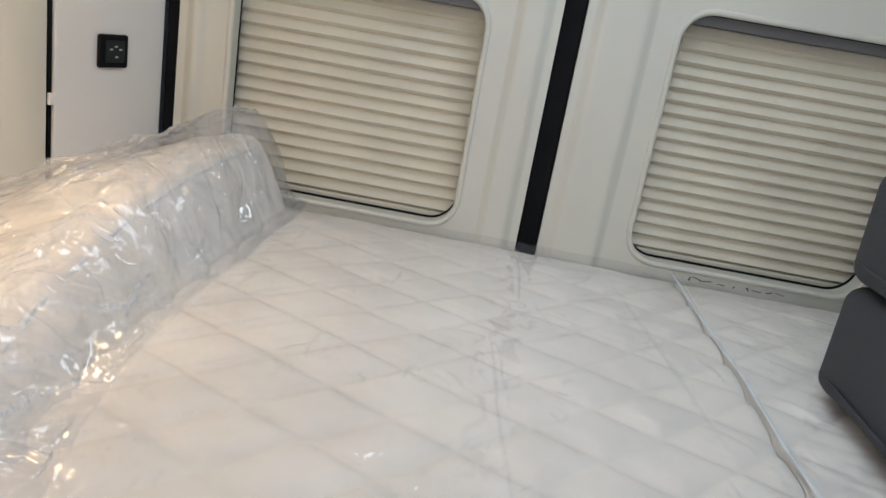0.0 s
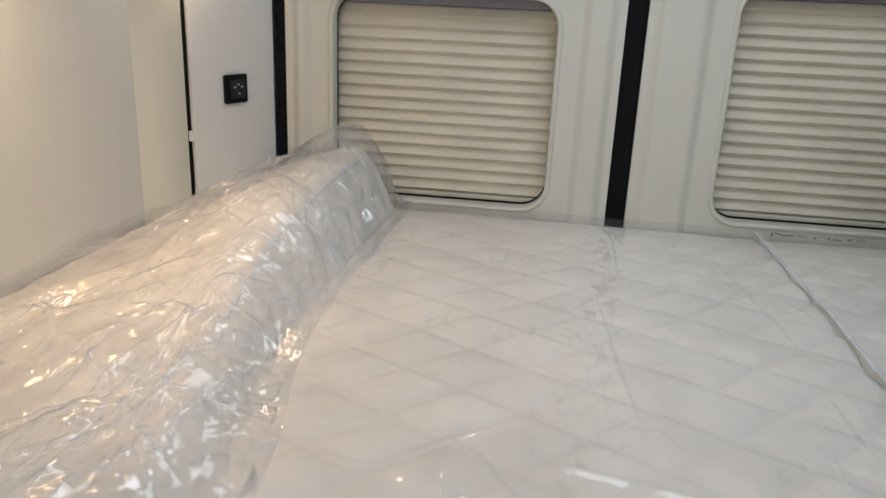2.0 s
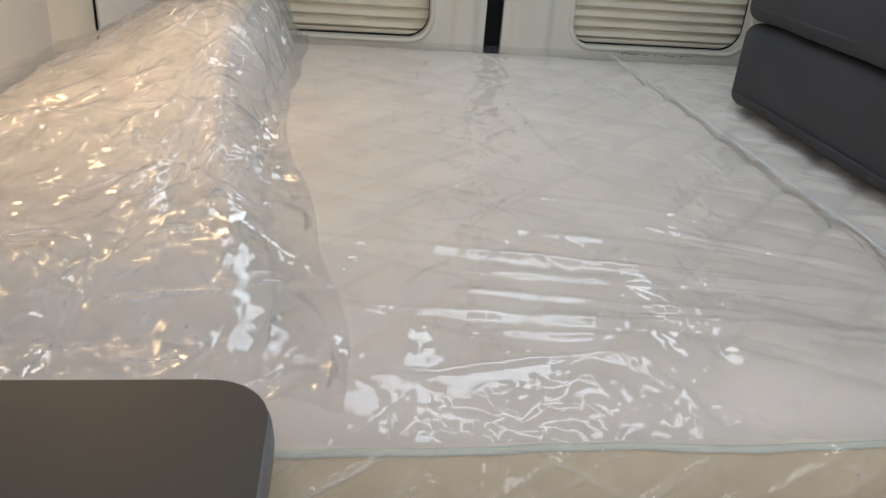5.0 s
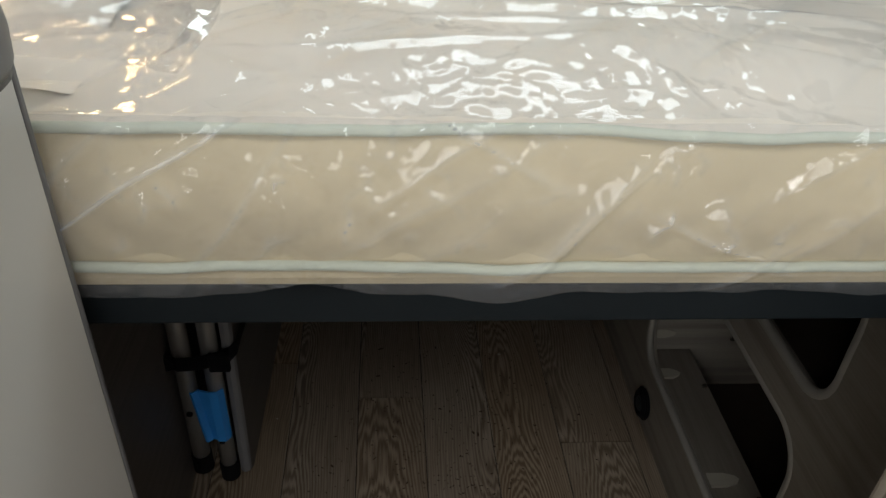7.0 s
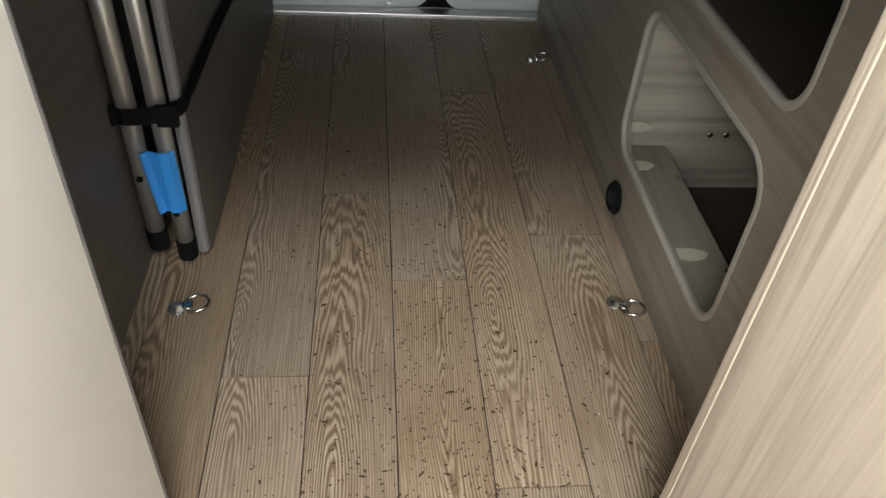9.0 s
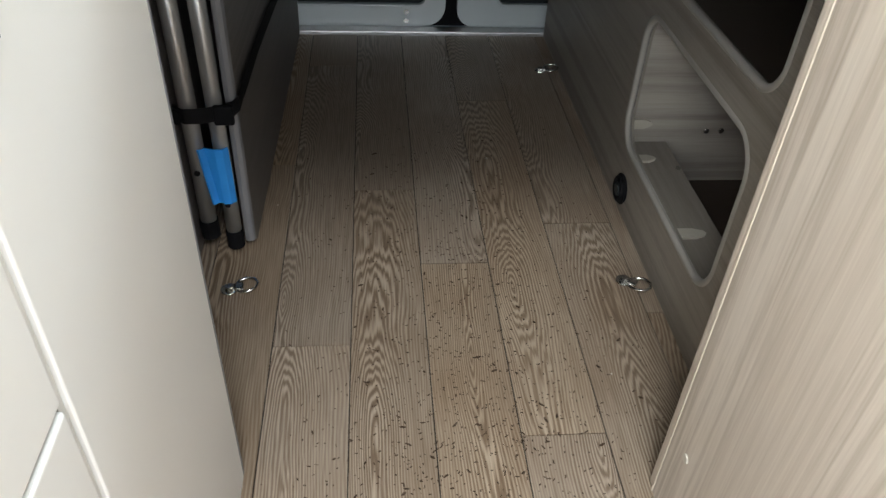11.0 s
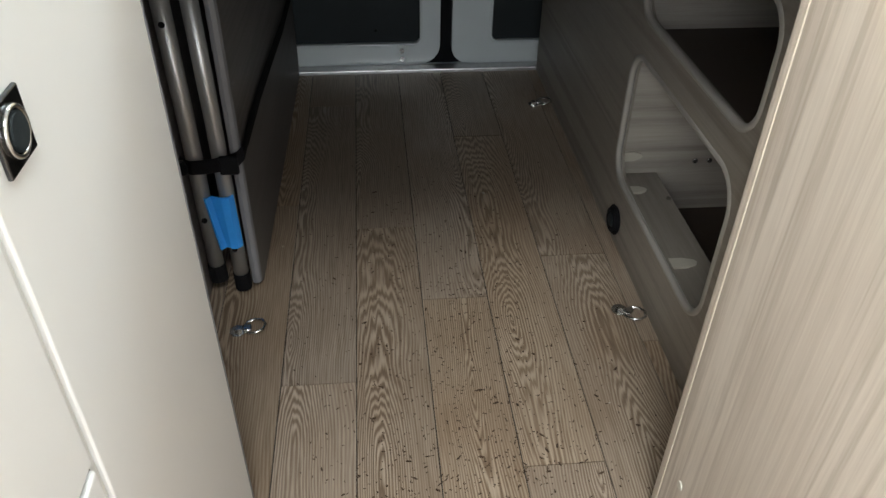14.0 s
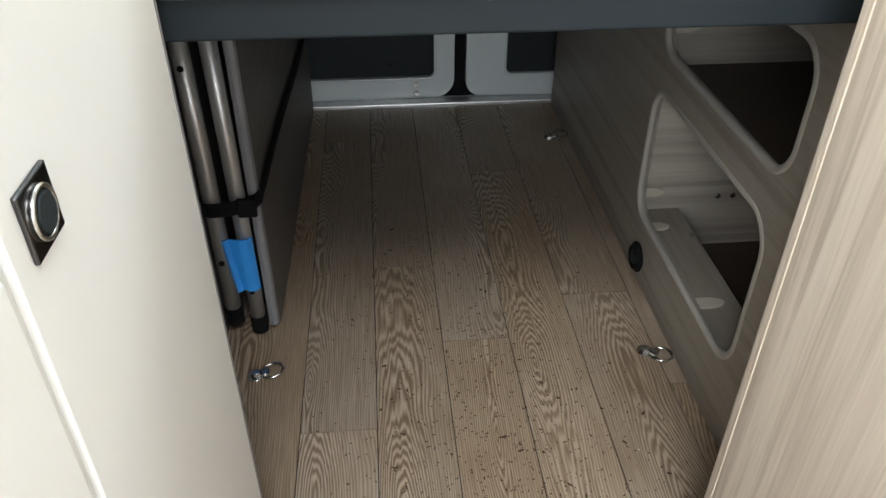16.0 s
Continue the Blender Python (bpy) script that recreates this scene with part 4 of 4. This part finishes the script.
def drape(x, y, folds, seed, glinting):
    """Height of the film's folds over the flat mattress."""
    h = 0.004 + 0.003 * ripple(x * 4, y * 4, 2 + seed) + 0.0025 * pads(x, y)
    for xa, ya, xb, yb, high, wide in folds:
        h = h + crease(x, y, (xa, ya), (xb, yb), high, wide, glinting)
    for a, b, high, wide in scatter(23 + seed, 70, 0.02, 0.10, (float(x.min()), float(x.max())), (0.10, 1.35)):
        h = h + crease(x, y, a, b, high * 0.0016, wide * 1.2, glinting)
    # crumpled patch at the front edge
    top = 0.062 + 0.034 * np.exp(-((x - 0.06) / 0.07) ** 2) + 0.02 * ripple(x * 16, y * 5, 3)
    patch = ease(top + 0.02, top - 0.01, y) * ease(-0.13, -0.05, x) * (1 - ease(0.19, 0.26, x))
    wx, wy = x + 0.012 * ripple(x * 25, y * 25, 4), y + 0.012 * ripple(x * 25, y * 25, 5)
    crush = np.abs(ripple(wx * 38, wy * 52, 6)) + 0.6 * np.abs(ripple(wx * 80 + 40 * wy, wy * 95, 7))
    slack = ease(SEAM, SEAM + 0.05, x)
    return h + patch * 0.0050 * (0.6 - crush) + slack * (0.004 + 0.010 * np.abs(ripple(x * 7 + 3 * y, y * 11, 12)) + 0.004 * np.abs(ripple(x * 16, y * 26, 13)))


def wrap(name, x0, x1, seed, folds, label):
    film_ob = thing(name, ((x0 + x1) / 2, 0.7, ZM), label, "plastic film")

    def over(x, y, glinting):
        return x, y, ZM - 0.013 + 0.017 * ease(YM - 0.02, YM + 0.10, y) + drape(x, y, folds, seed, glinting)

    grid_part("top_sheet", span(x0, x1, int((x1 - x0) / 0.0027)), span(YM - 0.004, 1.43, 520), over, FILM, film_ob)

    def hang(x, s, glinting):
        low = 0.723 + 0.011 * ripple(x * 9, 0 * x, 3 + seed) + 0.005 * ripple(x * 24, 0 * x, 4 + seed)
        z = low + (ZM - 0.002 - low) * s
        y = YM - 0.015 - 0.005 * np.sin(math.pi * s) + 0.004 * ripple(x * 7, z * 9, 8 + seed) + 0.010 * (1 - s) ** 6
        # diagonal pulls from the lower edge up to the right, and short crinkles
        r = random.Random(31 + seed)
        for _ in range(26):
            a, run = r.uniform(x0, x1), r.uniform(0.04, 0.13)
            lean = r.uniform(0.7, 1.4) if r.random() < 0.75 else -r.uniform(0.5, 1.6)
            b = r.uniform(0.72, 0.80)
            y = y - crease(x, z, (a, b), (a + run * lean, b + run * r.uniform(0.7, 1.1)), r.uniform(0.0015, 0.004), r.uniform(0.004, 0.009), glinting)
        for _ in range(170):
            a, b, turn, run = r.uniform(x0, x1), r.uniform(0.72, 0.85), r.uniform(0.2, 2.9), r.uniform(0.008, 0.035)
            y = y - crease(x, z, (a, b), (a + run * math.cos(turn), b + run * math.sin(turn)), r.uniform(0.0006, 0.0020), r.uniform(0.003, 0.006), glinting)
        return x, y, z

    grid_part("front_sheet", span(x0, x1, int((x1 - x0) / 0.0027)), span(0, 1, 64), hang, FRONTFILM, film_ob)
    return film_ob


wrap("packing_film", XL + 0.02, SEAM, 0, FOLDS, "clear wrinkled packing film over the wide mattress")
wrap("packing_film", SEAM + 0.002, 1.085, 4, NARROWFOLDS, "clear packing film over the narrow mattress")


def seam_at(y):
    return 0.511 - 0.015 * smooth01(1.0, 1.45, y) + 0.005 * noise.noise(Vector((0, y * 4, 0)))


tagged(part("film_seam", tube([(seam_at(y), y, ZM + 0.010 + 0.003 * noise.noise(Vector((y * 11, 2, 0)))) for y in span(0.06, 1.41, 110)], 0.0030, sides=10, flat=0.3), WHITEEDGE, None, "", True), "pale rolled film edge between the mattresses", "film edge")

# marker strokes on the film of the narrow mattress, kept as plain bars
note = thing("marker_note", (0.6, 1.39, ZM + 0.02), "black marker strokes on the packing film", "writing")
for x, y, a, q in ((0.522, 1.372, 70, 0.020), (0.538, 1.380, -50, 0.016), (0.553, 1.374, 20, 0.022), (0.580, 1.370, -15, 0.012), (0.604, 1.370, 60, 0.010), (0.630, 1.372, 80, 0.018), (0.646, 1.370, -10, 0.014), (0.672, 1.376, 40, 0.016), (0.692, 1.378, -30, 0.014)):
    bm = box(-q * 0.6, q * 0.6, -0.0014, 0.0014, 0, 0.0008)
    bm.transform(Matrix.Translation((x, y, ZM + 0.017)) @ Matrix.Rotation(radians(a), 4, "Z"))
    part("stroke", bm, INK, note)

# ---------------------------------------------------------------- third mattress piece in a loose bag, against the left wall


def edge_of(y):
    return -0.238 + 0.100 * (1 - smooth01(0.10, 0.80, y)) + 0.010 * noise.noise(Vector((y * 5, 1, 0)))


def heap(x, y):
    """Height of the bagged piece over the mattress: a wedge, low at the wall and high at its open edge."""
    e = edge_of(y)
    run = smooth01(e + 0.006, e - 0.088, x)
    rise = 0.022 + (0.018 + 0.102 * smooth01(0.38, 1.10, y)) * smooth01(XL, -0.33, x)
    end = 1 - smooth01(1.36, 1.41, y) * 0.7
    return run * rise * (0.2 + 0.8 * smooth01(0.07, 0.25, y)) * end


piece = thing("mattress", (-0.45, 0.8, ZM), "cream mattress piece inside a loose crumpled plastic bag", "mattress", "mattresses on the bed")
part("cover", sheet(span(XL + 0.012, -0.19, 90), span(0.070, 1.405, 160), lambda x, y: (x, y, ZM - 0.002 + heap(x, y) * 0.93 + 0.005 * quilt(x, y, 0.088) * min(1, heap(x, y) * 30) - 0.02 * (1 - min(1, heap(x, y) * 25)))), FABRIC, piece, "", True)
part("piping", tube([(edge_of(y) - 0.072, y, ZM + heap(edge_of(y) - 0.072, y) * 0.93 - 0.0012 - 0.01 * smooth01(0.6, 0.42, y)) for y in span(0.42, 1.385, 70)], 0.0034, sides=10), WHITEEDGE, piece, "pale piped edge", True)


def edge_line(y):
    return -0.238 + 0.100 * (1 - ease(0.10, 0.80, y)) + 0.020 * ripple(y * 5, 0 * y, 1)


def pile(x, y):
    """The wedge of heap(), for whole grids."""
    e = edge_line(y)
    rise = 0.022 + (0.018 + 0.102 * ease(0.38, 1.10, y)) * ease(XL, -0.33, x)
    return ease(e + 0.006, e - 0.088, x) * rise * (0.2 + 0.8 * ease(0.07, 0.25, y)) * (1 - ease(1.36, 1.41, y) * 0.7)


# points from which the bag's creases fan out, and the reach of each fan
KNOTS = [(-0.30, 0.98, 0.22), (-0.25, 0.80, 0.20), (-0.50, 0.64, 0.20), (-0.43, 0.92, 0.25), (-0.29, 0.44, 0.16), (-0.34, 0.64, 0.18), (-0.40, 1.22, 0.20), (-0.58, 0.90, 0.16), (-0.31, 0.20, 0.14)]


def bag_sheet(seed, lift, high):
    """A loose layer of the bag: slack between long straight creases that fan out from a few knots."""
    r = random.Random(seed)
    lines = []
    for kx, ky, reach in KNOTS:
        kx, ky, turn = kx + r.uniform(-0.03, 0.03), ky + r.uniform(-0.05, 0.05), r.uniform(0, 6.3)
        for k in range(7):
            a, run = turn + k * math.tau / 7 + r.uniform(-0.35, 0.35), reach * r.uniform(0.35, 1.0)
            off = r.uniform(0.0, 0.03)
            lines.append(((kx + off * math.cos(a), ky + off * math.sin(a)), (kx + run * math.cos(a), ky + run * math.sin(a)), r.uniform(0.5, 1.0) * high, r.uniform(0.0045, 0.0110)))
        for k in range(3):
            a, run = r.uniform(0, math.tau), reach * r.uniform(0.6, 1.1)
            lines.append(((kx, ky), (kx + run * math.cos(a), ky + run * math.sin(a)), r.uniform(1.2, 2.2) * high, r.uniform(0.020, 0.040)))
    # long pulls along the open edge, towards the foot of the bag
    for _ in range(16):
        a, b = r.uniform(-0.33, -0.22), r.uniform(0.55, 0.92)
        lines.append(((a, b), (a - r.uniform(-0.01, 0.09), b - r.uniform(0.15, 0.5)), r.uniform(0.5, 1.1) * high, r.uniform(0.005, 0.012)))
    lines += [(a, b, q * high * 0.75, w * 1.7) for a, b, q, w in scatter(seed + 5, 240, 0.015, 0.07, (XL + 0.05, -0.18), (0.08, 1.40))]

    def form(u, y, glinting):
        x = XL + 0.006 + u * (edge_line(y) + 0.012 - XL)
        y = y + 0.07 * ripple(x * 11, 0 * x, seed + 4) * (1 - ease(0.06, 0.35, y))
        h = pile(x, y)
        slack = 0.25 + 0.75 * ease(0.0, 0.05, h)
        back = ease(1.1, 1.32, y) * ease(-0.46, -0.33, x)
        wx, wy = x + 0.02 * ripple(x * 9, y * 9, seed), y + 0.02 * ripple(x * 9, y * 9, seed + 1)
        z = ZM + lift + h * (1.0 + 0.14 * back) + slack * (0.034 * np.abs(ripple(wx * 6, wy * 5, seed + 2)) + 0.012 * np.abs(ripple(wx * 15, wy * 11, seed + 3)))
        for a, b, q, w in lines:
            z = z + slack * crease(x, y, a, b, q, w, glinting)
        steep = ease(edge_line(y) - 0.085, edge_line(y) - 0.04, x) * (1 - ease(edge_line(y) - 0.010, edge_line(y) + 0.006, x))
        dx = steep * (0.034 * np.abs(ripple(y * 9, x * 16, seed + 8)) + 0.014 * np.abs(ripple(y * 22, x * 30, seed + 9)))
        return np.maximum(XL + 0.004, x + dx), y + 0.004 * ripple(x * 12, y * 12, seed + 6), np.maximum(z, ZM + 0.010)

    return form


bag = thing("plastic_bag", (-0.45, 0.8, ZM), "crumpled clear plastic bag round the mattress piece", "plastic bag")
grid_part("inner_sheet", span(0, 1, 170), span(0.062, 1.425, 480), bag_sheet(41, 0.004, 0.0035), BAGFILM, bag)
grid_part("outer_sheet", span(0, 1, 170), span(0.080, 1.425, 480), bag_sheet(87, 0.012, 0.0060), BAGFILM, bag)

for sheet_name in ("top_sheet", "front_sheet", "inner_sheet", "outer_sheet"):
    for ob in [o for o in bpy.data.objects if o.name.split(".")[0] == sheet_name]:
        ob.visible_shadow = False

# ---------------------------------------------------------------- dark cushions on the narrow mattress


def cushion(z0, z1, dx, label):
    ob = thing("seat_cushion", (0.84, 0.55, z0), label, "cushion", "stacked seat cushions")
    bm = box(0.604 + dx, 1.08, 0.12, 0.985, z0, z1, 0.026, 5)
    bmesh.ops.subdivide_edges(bm, edges=[e for e in bm.edges if e.calc_length() > 0.2], cuts=14, use_grid_fill=True)
    for v in bm.verts:
        c = 0.006 * fbm(v.co.x * 4, v.co.y * 4, v.co.z * 6)
        v.co += Vector((c, c, 0.004 * fbm(v.co.x * 5, v.co.y * 5, 3)))
    part("pad", bm, CUSHION, ob, "", True)
    part("piping", tube([(u + dx, v, z0 + 0.026) for u, v in rounded(0.604, 1.076, 0.120, 0.985, 0.03)], 0.0024, True, 6), CUSHION, ob, "", True)
    return ob


cushion(ZM + 0.014, ZM + 0.170, 0.0, "thick dark grey fabric seat cushion on the mattress")
cushion(ZM + 0.172, ZM + 0.325, -0.004, "thick dark grey fabric seat cushion on another cushion")

# ---------------------------------------------------------------- lashing rings and dirt on the floor


def lashing_ring(x, y, turn):
    ob = thing("lashing_ring", (x, y, 0.0), "zinc-plated lashing ring bolted to the plank floor", "ring", "lashing rings in the floor")
    m = Matrix.Translation((x, y, 0)) @ Matrix.Rotation(radians(turn), 4, "Z")

    def put(bm):
        bm.transform(m)
        return bm

    part("washer", put(cylinder((0, 0, 0.0015), "z", 0.014, 0.003, 24, 0.0008)), CHROME, ob)
    part("bolt", put(cylinder((0, 0, 0.006), "z", 0.0075, 0.008, 6, 0.0012)), CHROME, ob)
    part("bracket", put(box(0.008, 0.024, -0.008, 0.008, 0.001, 0.009, 0.003)), CHROME, ob)
    loop = [(0.014 + 0.0, -0.011, 0.005), (0.018, -0.015, 0.006), (0.030, -0.017, 0.008), (0.042, -0.012, 0.009), (0.047, 0.0, 0.009), (0.042, 0.012, 0.009), (0.030, 0.017, 0.008), (0.018, 0.015, 0.006), (0.014, 0.011, 0.005), (0.014, 0.0, 0.005)]
    part("ring", put(tube(loop, 0.0024, True, 10)), CHROME, ob, "", True)


lashing_ring(-0.257, 0.364, 8)
lashing_ring(0.404, 0.368, -38)
lashing_ring(0.402, 1.171, 10)

rng = random.Random(5)
bm = bmesh.new()
for _ in range(2600):
    x, y = rng.gauss(0.11, 0.13), rng.triangular(-0.60, 0.95, 0.0)
    if not -0.17 < x < 0.40:
        continue
    r = rng.uniform(0.0006, 0.0014) * (1.8 if rng.random() < 0.05 else 1.0)
    m = Matrix.Translation((x, y, r * 0.4)) @ Matrix.Rotation(rng.uniform(0, 6.3), 4, "Z") @ Matrix.Diagonal((r * rng.uniform(1, 2.6), r * 0.8, r * 0.5, 1))
    bmesh.ops.create_icosphere(bm, subdivisions=1, radius=1, matrix=m)
    if rng.random() < 0.25:
        m = m @ Matrix.Translation((0.8, 0.5, 0)) @ Matrix.Rotation(rng.uniform(0.3, 1.2), 4, "Z")
        bmesh.ops.create_icosphere(bm, subdivisions=1, radius=0.8, matrix=m)
tagged(part("dirt_crumbs", bm, DIRT), "dark dirt crumbs scattered on the plank floor", "dirt", kind="stuff")

bm = bmesh.new()
for x, y, r in ((0.215, 0.760, 0.0032), (-0.235, 0.020, 0.004), (-0.17, 0.80, 0.002), (0.33, 0.16, 0.0018), (0.02, -0.10, 0.0016), (-0.20, 0.60, 0.0018)):
    bmesh.ops.create_icosphere(bm, subdivisions=1, radius=1, matrix=Matrix.Translation((x, y, r * 0.4)) @ Matrix.Diagonal((r, r * 0.7, r * 0.5, 1)))
tagged(part("paint_flakes", bm, PALETAB), "few pale flakes lying on the plank floor", "flakes", kind="stuff")

# ---------------------------------------------------------------- floor planks
LINES = [-0.643, -0.526, -0.409, -0.292, -0.176, -0.058, 0.059, 0.177, 0.295, 0.422, 0.539, 0.656, 0.773, 0.890, 1.000, 1.105]
FIRST = [0.10, 0.44, 0.61, 0.742, 0.234, 0.648, 0.423, 0.054, 0.534, 0.289, 0.70, 0.40, 0.15, 0.60, 0.30]
LENGTH = 0.96
for a, b, first in zip(LINES, LINES[1:], FIRST):
    cuts = [first + LENGTH * k for k in range(-4, 3)]
    cuts = [YF] + [c for c in cuts if YF + 0.02 < c < 1.38] + [1.395]
    for y0, y1 in zip(cuts, cuts[1:]):
        part("plank", box(a + 0.0009, b - 0.0009, y0 + 0.0009, y1 - 0.0009, -0.0028, 0.0), OAK, floor)
